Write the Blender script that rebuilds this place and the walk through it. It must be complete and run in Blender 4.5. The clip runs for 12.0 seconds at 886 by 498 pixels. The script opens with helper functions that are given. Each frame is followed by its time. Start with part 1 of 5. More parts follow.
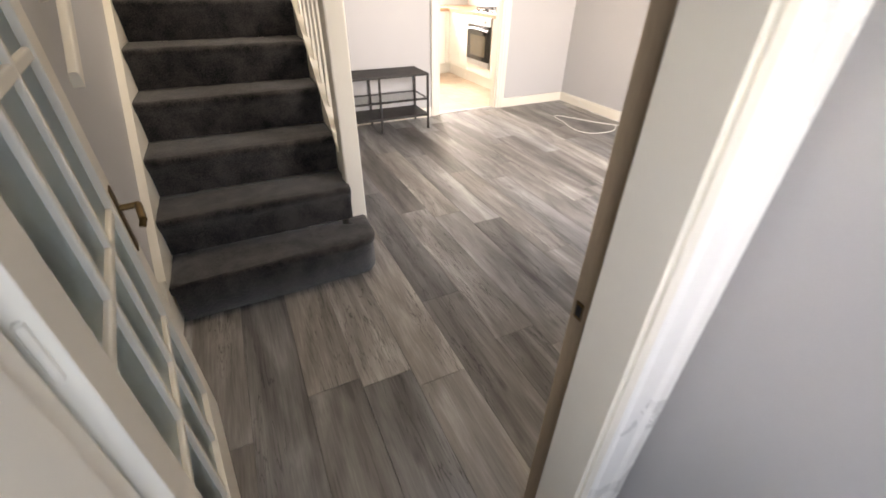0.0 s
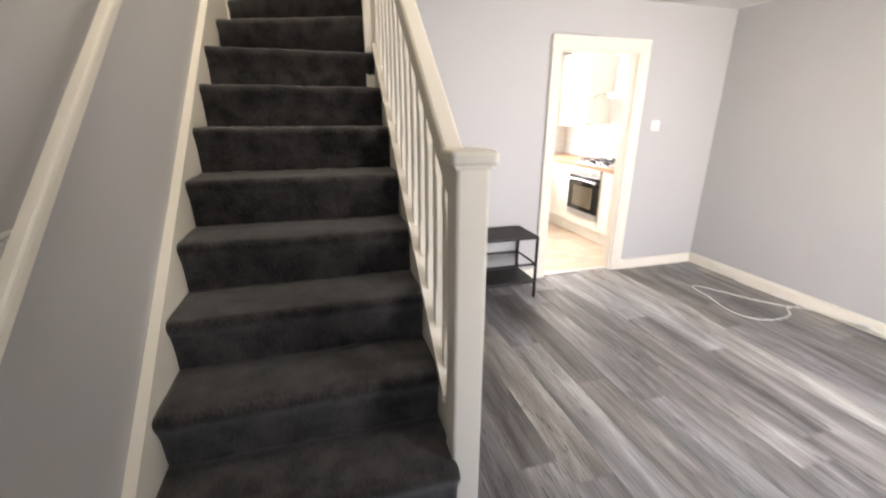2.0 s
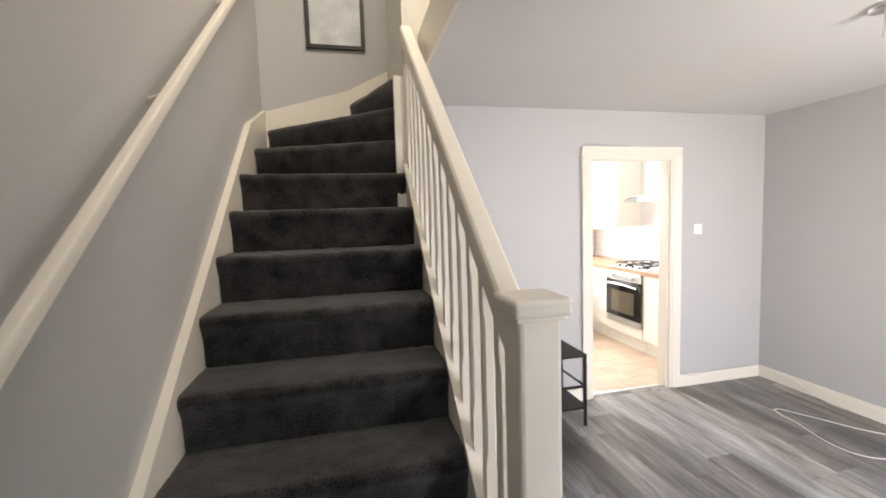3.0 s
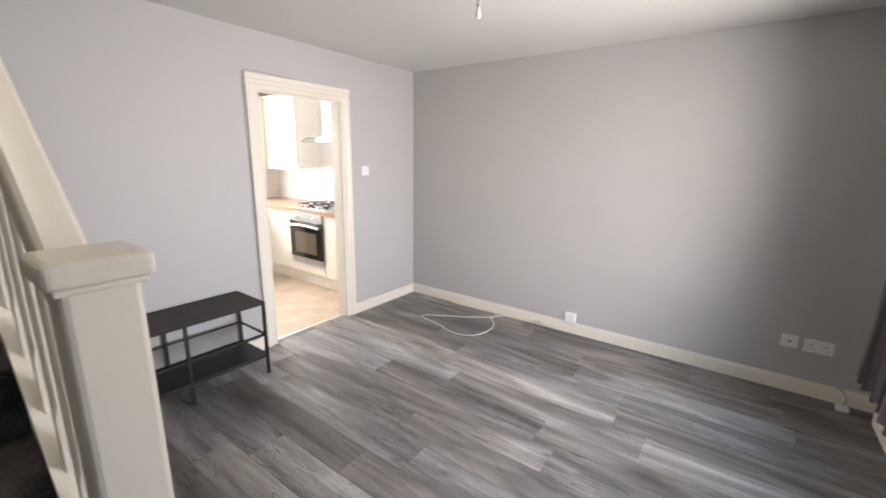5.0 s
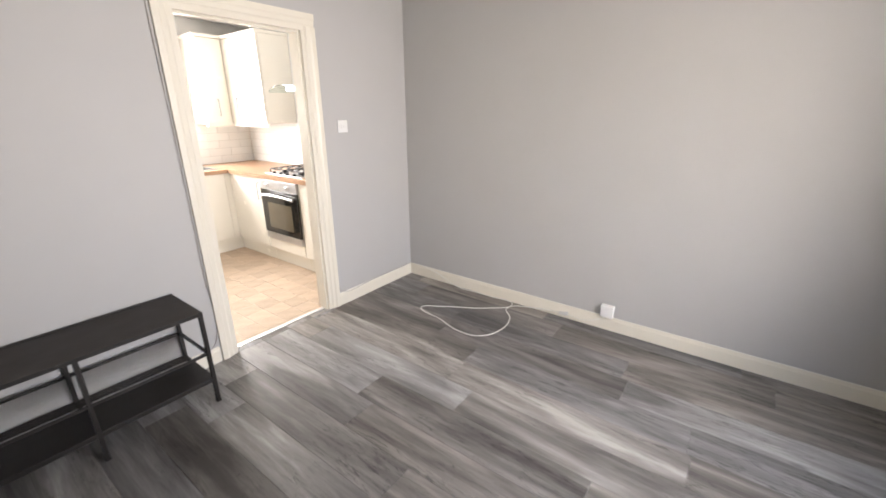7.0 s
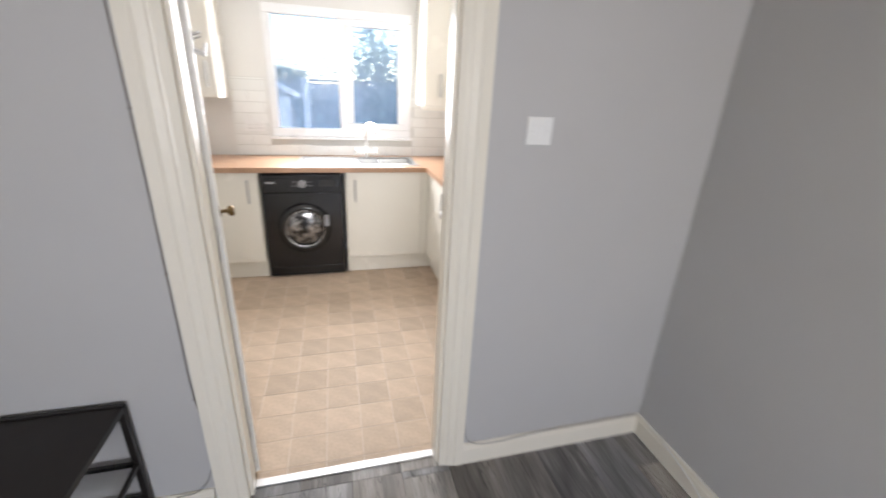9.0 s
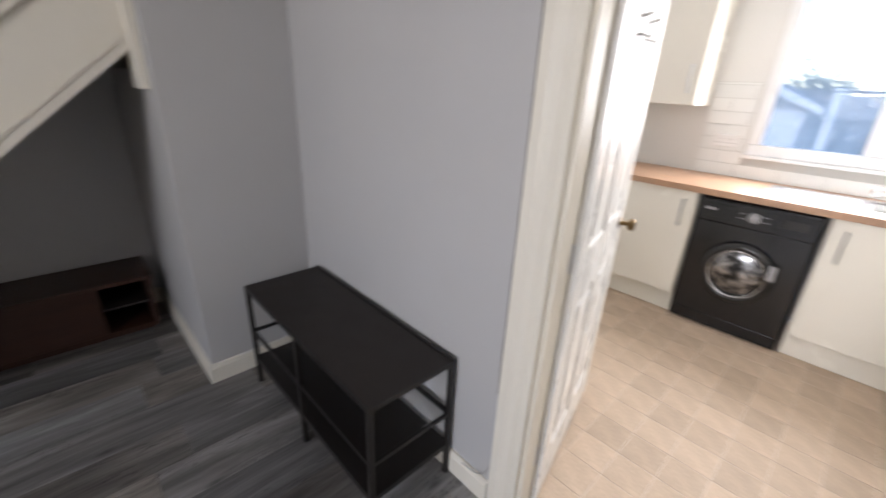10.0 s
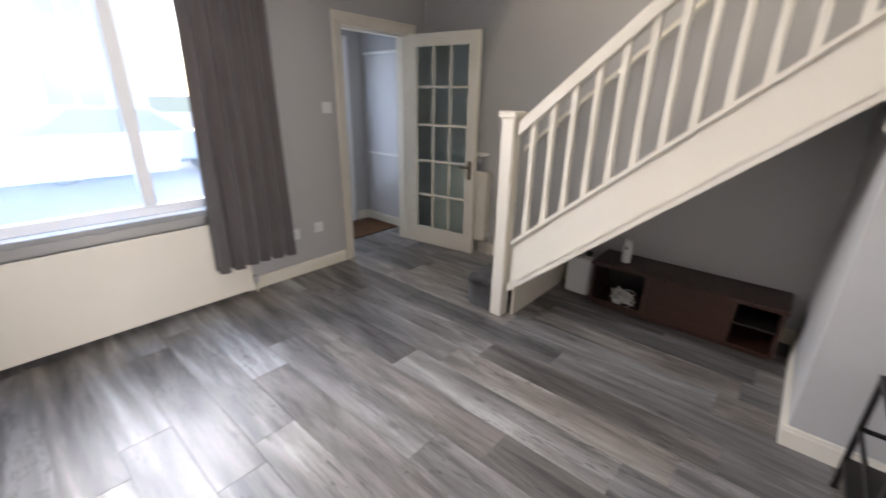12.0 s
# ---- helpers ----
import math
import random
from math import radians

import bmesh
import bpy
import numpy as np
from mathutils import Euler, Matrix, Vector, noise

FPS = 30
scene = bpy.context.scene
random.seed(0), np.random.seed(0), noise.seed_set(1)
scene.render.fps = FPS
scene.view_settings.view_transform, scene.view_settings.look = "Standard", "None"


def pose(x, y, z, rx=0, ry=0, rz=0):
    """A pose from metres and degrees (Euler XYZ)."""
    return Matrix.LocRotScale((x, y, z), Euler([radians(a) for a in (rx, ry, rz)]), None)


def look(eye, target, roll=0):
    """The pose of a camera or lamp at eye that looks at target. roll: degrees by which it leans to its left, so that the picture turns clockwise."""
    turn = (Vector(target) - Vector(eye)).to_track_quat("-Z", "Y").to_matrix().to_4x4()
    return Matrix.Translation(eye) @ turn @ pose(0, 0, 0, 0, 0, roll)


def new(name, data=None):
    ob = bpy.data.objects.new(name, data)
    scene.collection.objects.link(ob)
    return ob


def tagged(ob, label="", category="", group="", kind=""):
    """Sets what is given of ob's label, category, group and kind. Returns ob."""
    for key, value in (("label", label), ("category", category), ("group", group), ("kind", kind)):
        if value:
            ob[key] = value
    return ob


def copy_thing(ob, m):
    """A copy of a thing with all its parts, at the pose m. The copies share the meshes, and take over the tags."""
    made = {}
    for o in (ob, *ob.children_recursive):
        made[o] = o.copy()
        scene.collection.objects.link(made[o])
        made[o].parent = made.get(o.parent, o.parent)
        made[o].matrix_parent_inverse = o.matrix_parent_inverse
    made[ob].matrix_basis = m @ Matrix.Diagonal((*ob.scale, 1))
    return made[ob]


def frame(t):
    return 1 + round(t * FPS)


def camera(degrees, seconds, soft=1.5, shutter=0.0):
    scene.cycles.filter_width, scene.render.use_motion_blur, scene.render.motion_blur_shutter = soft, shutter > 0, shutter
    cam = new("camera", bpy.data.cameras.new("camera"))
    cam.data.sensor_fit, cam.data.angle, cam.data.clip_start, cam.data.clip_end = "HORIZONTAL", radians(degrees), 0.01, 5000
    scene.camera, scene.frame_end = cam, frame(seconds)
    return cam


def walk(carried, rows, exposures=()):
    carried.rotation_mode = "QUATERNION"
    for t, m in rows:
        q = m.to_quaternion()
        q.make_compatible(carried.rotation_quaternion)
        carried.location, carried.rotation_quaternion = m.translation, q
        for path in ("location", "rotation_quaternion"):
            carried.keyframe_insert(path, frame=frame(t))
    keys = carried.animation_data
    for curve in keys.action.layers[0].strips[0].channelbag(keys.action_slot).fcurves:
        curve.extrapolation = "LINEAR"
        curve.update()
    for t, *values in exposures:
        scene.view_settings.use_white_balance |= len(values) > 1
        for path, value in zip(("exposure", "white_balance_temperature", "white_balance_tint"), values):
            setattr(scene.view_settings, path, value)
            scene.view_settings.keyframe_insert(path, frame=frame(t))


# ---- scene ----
cam = camera(95.0, 12.0, soft=1.7, shutter=0.35)
PATH = [
    (0, (-3.698, -4.194, 1.329), (-2.969, -2.71, 0.203), 0.8),
    (0.5, (-3.711, -3.96, 1.363), (-2.927, -2.493, 0.252), 1.8),
    (1, (-3.616, -3.69, 1.376), (-2.801, -2.196, 0.324), 1.8),
    (1.5, (-3.571, -3.44, 1.412), (-2.878, -1.789, 0.521), 0.4),
    (2, (-3.609, -3.18, 1.454), (-3.087, -1.353, 0.83), 0.1),
    (2.5, (-3.667, -2.932, 1.543), (-3.252, -0.999, 1.238), 0.4),
    (2.7, (-3.643, -2.942, 1.538), (-3.259, -0.984, 1.39), -1.5),
    (4.3, (-3.504, -2.818, 1.529), (-2.32, -1.239, 1.204), 0.5),
    (4.5, (-3.467, -2.841, 1.522), (-2.137, -1.391, 1.161), 0.7),
    (5, (-3.403, -2.892, 1.509), (-1.826, -1.744, 1.067), 0.9),
    (5.5, (-3.385, -2.892, 1.501), (-1.731, -1.891, 0.988), 0.8),
    (6, (-3.341, -2.817, 1.49), (-1.707, -1.822, 0.908), 0.7),
    (6.5, (-3.11, -2.635, 1.468), (-1.52, -1.589, 0.853), 0.6),
    (6.7, (-2.976, -2.56, 1.48), (-1.414, -1.48, 0.852), 0.4),
    (8.3, (-1.67, -1.697, 1.454), (-0.5, -0.225, 0.771), -0.1),
    (8.5, (-1.572, -1.565, 1.472), (-0.513, -0.014, 0.784), 1.6),
    (9, (-1.333, -1.221, 1.474), (-0.839, 0.578, 0.753), 2.7),
    (9.5, (-1.215, -0.983, 1.45), (-1.695, 0.803, 0.689), 3.0),
    (10, (-1.211, -0.877, 1.415), (-2.536, 0.42, 0.665), 2.7),
    (10.5, (-1.23, -0.817, 1.388), (-2.99, -0.253, 0.622), 1.8),
    (11, (-1.201, -0.743, 1.405), (-3.046, -0.796, 0.635), 1.8),
    (11.5, (-1.135, -0.734, 1.418), (-2.854, -1.448, 0.687), 1.1),
    (12, (-1.034, -0.773, 1.433), (-2.451, -2.002, 0.739), 1.1),
]
EXPOSURES = [(0.0, 3.7, 7600, 19), (1.0, 3.6, 7250, 18), (1.5, 3.55, 6900, 17), (2.5, 3.4, 6750, 17), (4.5, 3.1, 6500, 15), (5.5, 3.05, 6800, 17), (6.5, 3.05, 6850, 16), (8.5, 2.65, 6450, 15), (9.0, 2.4, 6350, 14), (9.5, 2.3, 6350, 14), (10.0, 2.45, 6350, 16), (10.5, 2.8, 6400, 18), (11.0, 3.1, 6450, 17), (11.5, 3.4, 6500, 16), (12.0, 3.4, 6600, 17)]
walk(cam, [(t, look(eye, target, roll)) for t, eye, target, roll in PATH], EXPOSURES)

# ---- light ----
world = bpy.data.worlds.new("world")
scene.world = world
world.use_nodes = True
wn = world.node_tree
sky = wn.nodes.new("ShaderNodeTexSky")
sky.sky_type = "NISHITA"
sky.sun_disc = False
SUN_ELEV, SUN_AZ = 30.0, math.atan2(-1.0, -1.46)      # towards the sun: west of south
sky.sun_elevation = radians(SUN_ELEV)
sky.sun_rotation = SUN_AZ
sky.air_density, sky.dust_density = 1.0, 0.6
wn.links.new(sky.outputs[0], wn.nodes["Background"].inputs[0])
wn.nodes["Background"].inputs[1].default_value = 0.09

sun = bpy.data.lights.new("sun", "SUN")
sun.energy, sun.angle, sun.color = 0.03, radians(12), (1.0, 0.99, 0.96)
sun_ob = new("sun", sun)
sun_ob.matrix_world = look((-3.0, -12.0, 3.0), (-3.0 + 1.0, -12.0 + 1.46, 3.0 - 1.77 * math.tan(radians(SUN_ELEV))))


def area_lamp(name, x, y, z, w, h, turn, power, colour, spread=160, tilt=0):
    """An added area lamp; at the windows it stands in for the sky's daylight in the opening."""
    d = bpy.data.lights.new(name, "AREA")
    d.shape, d.size, d.size_y, d.energy, d.color = "RECTANGLE", w, h, power, colour
    d.spread = radians(spread)
    ob = new(name, d)
    ob.matrix_world = pose(x, y, z, 90 - tilt, 0, turn)
    return ob


area_lamp("kitchen_daylight", -1.24, 2.57, 1.56, 1.1, 0.85, 180, 12.3, (0.985, 0.985, 0.97), 172, 3)
# the street window: light from the pale houses opposite comes in level, the sky's from above
area_lamp("street_daylight", -1.43, -3.715, 1.4, 1.14, 1.28, -2, 6.8, (1.0, 0.96, 0.89), 128, 0)
area_lamp("street_sky", -1.47, -3.705, 1.42, 1.0, 1.2, 0, 1.3, (0.34, 0.62, 1.0), 110, 36)
area_lamp("hall_daylight", -3.62, -4.78, 1.2, 0.6, 1.5, 0, 0.6, (0.66, 0.82, 1.0))
# added fill lamp under the landing ceiling, its source unseen; brightens the winder wall
area_lamp("landing_fill", -3.0, -1.2, 4.55, 1.2, 1.2, 0, 5.6, (1.0, 0.93, 0.76)).matrix_world = pose(-3.1, -1.5, 4.55, 28)


# ---- materials ----
def material(name, base, rough=0.5, vary=0.08, scale=6.0, bump=0.0, bump_scale=80.0, metal=0.0, fine=0.5, sheen=0.0, spec=0.5, stretch=(1, 1, 1), per_object=0.0, hard=1.0):
    """A surface with broad unevenness, fine grain and relief."""
    m = bpy.data.materials.new(name)
    m.use_nodes = True
    nt = m.node_tree
    b = nt.nodes["Principled BSDF"]
    L = nt.links.new
    co = nt.nodes.new("ShaderNodeTexCoord")
    mp = nt.nodes.new("ShaderNodeMapping")
    mp.inputs["Scale"].default_value = stretch
    L(co.outputs["Object"], mp.inputs[0])
    n1, n2 = nt.nodes.new("ShaderNodeTexNoise"), nt.nodes.new("ShaderNodeTexNoise")
    n1.inputs["Scale"].default_value, n1.inputs["Detail"].default_value = scale, 5
    n2.inputs["Scale"].default_value, n2.inputs["Detail"].default_value = bump_scale, 3
    L(mp.outputs[0], n1.inputs[0])
    L(mp.outputs[0], n2.inputs[0])
    add = nt.nodes.new("ShaderNodeMath")
    add.operation = "MULTIPLY_ADD"
    L(n2.outputs[0], add.inputs[0])
    add.inputs[1].default_value = fine
    L(n1.outputs[0], add.inputs[2])
    rng = nt.nodes.new("ShaderNodeMapRange")
    rng.inputs["From Min"].default_value, rng.inputs["From Max"].default_value = (0.5 - 0.2 / hard) * (1 + fine), (0.5 + 0.2 / hard) * (1 + fine)
    rng.inputs["To Min"].default_value, rng.inputs["To Max"].default_value = 1 - vary, 1 + vary
    L(add.outputs[0], rng.inputs[0])
    last = rng.outputs[0]
    if per_object:
        info = nt.nodes.new("ShaderNodeObjectInfo")
        r2 = nt.nodes.new("ShaderNodeMapRange")
        r2.inputs["To Min"].default_value, r2.inputs["To Max"].default_value = 1 - per_object, 1 + per_object
        L(info.outputs["Random"], r2.inputs[0])
        mu = nt.nodes.new("ShaderNodeMath")
        mu.operation = "MULTIPLY"
        L(last, mu.inputs[0])
        L(r2.outputs[0], mu.inputs[1])
        last = mu.outputs[0]
    sc = nt.nodes.new("ShaderNodeVectorMath")
    sc.operation = "SCALE"
    sc.inputs[0].default_value = base
    L(last, sc.inputs["Scale"])
    L(sc.outputs[0], b.inputs["Base Color"])
    rr = nt.nodes.new("ShaderNodeMapRange")
    rr.inputs["To Min"].default_value, rr.inputs["To Max"].default_value = max(0.02, rough - 0.08), min(1, rough + 0.08)
    L(n1.outputs[0], rr.inputs[0])
    L(rr.outputs[0], b.inputs["Roughness"])
    b.inputs["Metallic"].default_value = metal
    b.inputs["Specular IOR Level"].default_value = spec
    if sheen:
        b.inputs["Sheen Weight"].default_value = sheen
        b.inputs["Sheen Roughness"].default_value = 0.6
    if bump:
        bp = nt.nodes.new("ShaderNodeBump")
        bp.inputs["Strength"].default_value, bp.inputs["Distance"].default_value = min(1, bump), 0.002
        L(n2.outputs[0], bp.inputs["Height"])
        L(bp.outputs[0], b.inputs["Normal"])
    return m


def glass_material(name, colour=(1, 1, 1), rough=0.0):
    m = bpy.data.materials.new(name)
    m.use_nodes = True
    nt = m.node_tree
    b = nt.nodes["Principled BSDF"]
    b.inputs["Base Color"].default_value = (*colour, 1)
    b.inputs["Roughness"].default_value = rough
    b.inputs["Transmission Weight"].default_value = 1.0
    b.inputs["IOR"].default_value = 1.1
    return m


def hazed_glass(name, film):
    """Window glass with a pale translucent film: the glare over the view, put into the pane."""
    m = glass_material(name)
    nt = m.node_tree
    veil, mix = nt.nodes.new("ShaderNodeBsdfTranslucent"), nt.nodes.new("ShaderNodeMixShader")
    no, rg = nt.nodes.new("ShaderNodeTexNoise"), nt.nodes.new("ShaderNodeMapRange")
    no.inputs["Scale"].default_value, no.inputs["Detail"].default_value = 5.0, 6
    rg.inputs["To Min"].default_value, rg.inputs["To Max"].default_value = film * 0.6, film * 1.4
    veil.inputs[0].default_value = (0.86, 0.9, 0.95, 1)
    nt.links.new(no.outputs[0], rg.inputs[0])
    nt.links.new(rg.outputs[0], mix.inputs[0])
    nt.links.new(nt.nodes["Principled BSDF"].outputs[0], mix.inputs[1])
    nt.links.new(veil.outputs[0], mix.inputs[2])
    nt.links.new(mix.outputs[0], nt.nodes["Material Output"].inputs[0])
    return m


def plank_material():
    """Grey-brown oak laminate: long grain, darker heart streaks, plank by plank."""
    m = bpy.data.materials.new("oak_laminate")
    m.use_nodes = True
    nt = m.node_tree
    b = nt.nodes["Principled BSDF"]
    L = nt.links.new
    co, info = nt.nodes.new("ShaderNodeTexCoord"), nt.nodes.new("ShaderNodeObjectInfo")
    off = nt.nodes.new("ShaderNodeVectorMath")
    off.operation = "MULTIPLY_ADD"
    comb = nt.nodes.new("ShaderNodeCombineXYZ")
    for k in range(3):
        L(info.outputs["Random"], comb.inputs[k])
    L(comb.outputs[0], off.inputs[0])
    off.inputs[1].default_value = (31.0, 57.0, 13.0)
    L(co.outputs["Object"], off.inputs[2])

    def grain(sx, sy, detail, dist):
        mp = nt.nodes.new("ShaderNodeMapping")
        mp.inputs["Scale"].default_value = (sx, sy, 1)
        L(off.outputs[0], mp.inputs[0])
        n = nt.nodes.new("ShaderNodeTexNoise")
        n.inputs["Scale"].default_value, n.inputs["Detail"].default_value = 1.0, detail
        n.inputs["Distortion"].default_value = dist
        L(mp.outputs[0], n.inputs[0])
        return n
    broad, mid, fine = grain(7, 1.1, 5, 0.9), grain(24, 1.6, 7, 0.7), grain(150, 8, 4, 0.5)
    s1 = nt.nodes.new("ShaderNodeMath")
    s1.operation = "MULTIPLY_ADD"
    L(mid.outputs[0], s1.inputs[0])
    s1.inputs[1].default_value = 0.38
    L(broad.outputs[0], s1.inputs[2])
    s2 = nt.nodes.new("ShaderNodeMath")
    s2.operation = "MULTIPLY_ADD"
    L(fine.outputs[0], s2.inputs[0])
    s2.inputs[1].default_value = 0.3
    L(s1.outputs[0], s2.inputs[2])
    s3 = nt.nodes.new("ShaderNodeMath")
    s3.operation = "MULTIPLY_ADD"
    L(info.outputs["Random"], s3.inputs[0])
    s3.inputs[1].default_value = 0.25
    L(s2.outputs[0], s3.inputs[2])
    ramp = nt.nodes.new("ShaderNodeValToRGB")
    r = ramp.color_ramp
    for p in (0.38, 0.68):
        r.elements.new(p)
    sc = nt.nodes.new("ShaderNodeMapRange")
    sc.inputs["From Min"].default_value, sc.inputs["From Max"].default_value = 0.66, 1.26
    L(s3.outputs[0], sc.inputs[0])
    L(sc.outputs[0], ramp.inputs[0])
    for el, c in zip(r.elements, ((0.058, 0.053, 0.051), (0.15, 0.141, 0.135), (0.25, 0.238, 0.229), (0.42, 0.405, 0.392))):
        el.color = (*c, 1)
    # thin dark cracks and small knots in the grain
    crack = grain(30, 2.2, 4, 1.4)
    dist = nt.nodes.new("ShaderNodeMath")
    dist.operation = "SUBTRACT"
    L(crack.outputs[0], dist.inputs[0])
    dist.inputs[1].default_value = 0.5
    ab = nt.nodes.new("ShaderNodeMath")
    ab.operation = "ABSOLUTE"
    L(dist.outputs[0], ab.inputs[0])
    line = nt.nodes.new("ShaderNodeMapRange")
    line.inputs["From Max"].default_value = 0.017
    line.inputs["To Min"].default_value, line.inputs["To Max"].default_value = 0.28, 1.0
    L(ab.outputs[0], line.inputs[0])
    where = grain(5, 1.1, 2, 0.0)
    gate = nt.nodes.new("ShaderNodeMapRange")
    gate.inputs["From Min"].default_value, gate.inputs["From Max"].default_value = 0.45, 0.55
    L(where.outputs[0], gate.inputs[0])
    mixl = nt.nodes.new("ShaderNodeMix")
    L(gate.outputs[0], mixl.inputs["Factor"])
    mixl.inputs[2].default_value = 1.0
    L(line.outputs[0], mixl.inputs[3])
    kmap = nt.nodes.new("ShaderNodeMapping")
    kmap.inputs["Scale"].default_value = (6.5, 2.2, 1)
    L(off.outputs[0], kmap.inputs[0])
    vor = nt.nodes.new("ShaderNodeTexVoronoi")
    vor.inputs["Scale"].default_value = 1.0
    L(kmap.outputs[0], vor.inputs[0])
    knot = nt.nodes.new("ShaderNodeMapRange")
    knot.inputs["From Min"].default_value, knot.inputs["From Max"].default_value = 0.02, 0.11
    knot.inputs["To Min"].default_value, knot.inputs["To Max"].default_value = 0.45, 1.0
    L(vor.outputs["Distance"], knot.inputs[0])
    both = nt.nodes.new("ShaderNodeMath")
    both.operation = "MULTIPLY"
    L(mixl.outputs[0], both.inputs[0])
    L(knot.outputs[0], both.inputs[1])
    shade = nt.nodes.new("ShaderNodeVectorMath")
    shade.operation = "SCALE"
    L(ramp.outputs[0], shade.inputs[0])
    L(both.outputs[0], shade.inputs["Scale"])
    # some planks browner, some greyer
    wn1 = nt.nodes.new("ShaderNodeTexWhiteNoise")
    wn1.noise_dimensions = "1D"
    L(info.outputs["Random"], wn1.inputs["W"])
    tone = nt.nodes.new("ShaderNodeMix")
    tone.data_type = "RGBA"
    tone.inputs[6].default_value, tone.inputs[7].default_value = (1.05, 1.0, 0.93, 1), (0.97, 1.0, 1.04, 1)
    L(wn1.outputs["Value"], tone.inputs[0])
    tint = nt.nodes.new("ShaderNodeVectorMath")
    tint.operation = "MULTIPLY"
    L(shade.outputs[0], tint.inputs[0])
    L(tone.outputs[2], tint.inputs[1])
    L(tint.outputs[0], b.inputs["Base Color"])
    rr = nt.nodes.new("ShaderNodeMapRange")
    rr.inputs["To Min"].default_value, rr.inputs["To Max"].default_value = 0.32, 0.5
    L(mid.outputs[0], rr.inputs[0])
    L(rr.outputs[0], b.inputs["Roughness"])
    bp = nt.nodes.new("ShaderNodeBump")
    b.inputs["Specular IOR Level"].default_value = 0.42
    bp.inputs["Strength"].default_value, bp.inputs["Distance"].default_value = 0.25, 0.0012
    L(fine.outputs[0], bp.inputs["Height"])
    L(bp.outputs[0], b.inputs["Normal"])
    return m


M_WALL = material("grey_emulsion", (0.475, 0.468, 0.464), 0.6, 0.025, 2.5, 0.12, 220)
M_CEIL = material("white_ceiling_paint", (0.7, 0.695, 0.68), 0.7, 0.02, 2.0, 0.15, 160)
M_WOOD = material("cream_gloss_paint", (0.78, 0.735, 0.64), 0.34, 0.018, 5, 0.06, 60)
M_WOODW = material("white_gloss_paint", (0.82, 0.81, 0.78), 0.28, 0.03, 5, 0.06, 60)
M_KWALL = material("kitchen_off_white_emulsion", (0.72, 0.715, 0.69), 0.6, 0.025, 2.5, 0.1, 200)
M_BARE = material("bare_brown_timber", (0.27, 0.2, 0.135), 0.6, 0.25, 4, 0.2, 60, stretch=(6, 6, 0.6))
M_HALLPANEL = material("pale_grey_panelling", (0.56, 0.555, 0.56), 0.4, 0.02, 3)
M_STAIRWALL = material("warm_white_emulsion", (0.72, 0.69, 0.62), 0.65, 0.02, 2.5, 0.1, 200)
M_CARPET = material("charcoal_carpet", (0.0265, 0.0232, 0.022), 1.0, 0.95, 11, 1.0, 170, fine=0.9, sheen=0.25, spec=0.1, stretch=(1.0, 1, 0.9), hard=1.8)
M_PLANK = plank_material()
M_BLACK = material("black_brown_metal", (0.009, 0.007, 0.0063), 0.45, 0.12, 20, 0.1, 300)
M_BLACKTOP = material("dark_brown_top", (0.015, 0.0105, 0.009), 0.58, 0.12, 12, 0.1, 200)
M_DWOOD = material("dark_walnut_veneer", (0.038, 0.015, 0.009), 0.38, 0.3, 3, 0.1, 50, stretch=(8, 1, 8))
# near-black: shade inside holes and the open cabinet, put into the colour
M_INSHADE = material("interior_shade", (0.012, 0.009, 0.008), 0.6, 0.2, 6)
M_WHITEP = material("white_plastic", (0.8, 0.8, 0.79), 0.35, 0.02, 8)
M_GREYP = material("grey_plastic", (0.3, 0.3, 0.31), 0.4, 0.05, 8)
M_UPVC = material("white_upvc", (0.84, 0.85, 0.86), 0.3, 0.02, 6)
M_UNIT = material("cream_cabinet", (0.83, 0.80, 0.72), 0.25, 0.015, 4)
M_TILE = material("white_glazed_tile", (0.8, 0.81, 0.79), 0.12, 0.02, 9, per_object=0.03)
M_GROUT = material("grout", (0.55, 0.55, 0.52), 0.8, 0.06, 30, 0.2, 200)
M_WORK = material("beech_worktop", (0.43, 0.26, 0.16), 0.35, 0.22, 5, 0.08, 60, stretch=(1, 5, 1))
M_STEEL = material("brushed_steel", (0.7, 0.7, 0.7), 0.4, 0.08, 10, 0.1, 200, metal=1.0)
M_SINK = material("dull_sink_steel", (0.4, 0.41, 0.42), 0.32, 0.1, 10, 0.1, 200, metal=1.0)
M_CHROME = material("chrome", (0.8, 0.8, 0.8), 0.08, 0.03, 10, metal=1.0)
M_BRASS = material("aged_brass", (0.15, 0.1, 0.045), 0.4, 0.2, 20, metal=1.0)
M_IRON = material("black_cast_iron", (0.02, 0.02, 0.02), 0.55, 0.1, 40, 0.2, 200)
M_APPL = material("black_enamel", (0.007, 0.007, 0.008), 0.2, 0.1, 10)
M_OVENGLASS = material("dark_oven_glass", (0.02, 0.018, 0.015), 0.06, 0.05, 5)
M_DRUM = material("drum_steel", (0.2, 0.2, 0.205), 0.2, 0.85, 14, 0.8, 40, metal=0.9, hard=2.5)
M_VINYL = material("stone_vinyl", (0.53, 0.415, 0.31), 0.6, 0.16, 13, 0.15, 90, fine=0.7, per_object=0.11, spec=0.3)
M_VGROUT = material("vinyl_joint", (0.62, 0.52, 0.42), 0.5, 0.08, 12)
M_CURTAIN = material("grey_curtain_cloth", (0.105, 0.092, 0.09), 0.9, 0.12, 5, 0.4, 500, sheen=0.3, spec=0.2)
M_MAT = material("brown_coir", (0.12, 0.055, 0.02), 1.0, 0.4, 30, 1.0, 300)
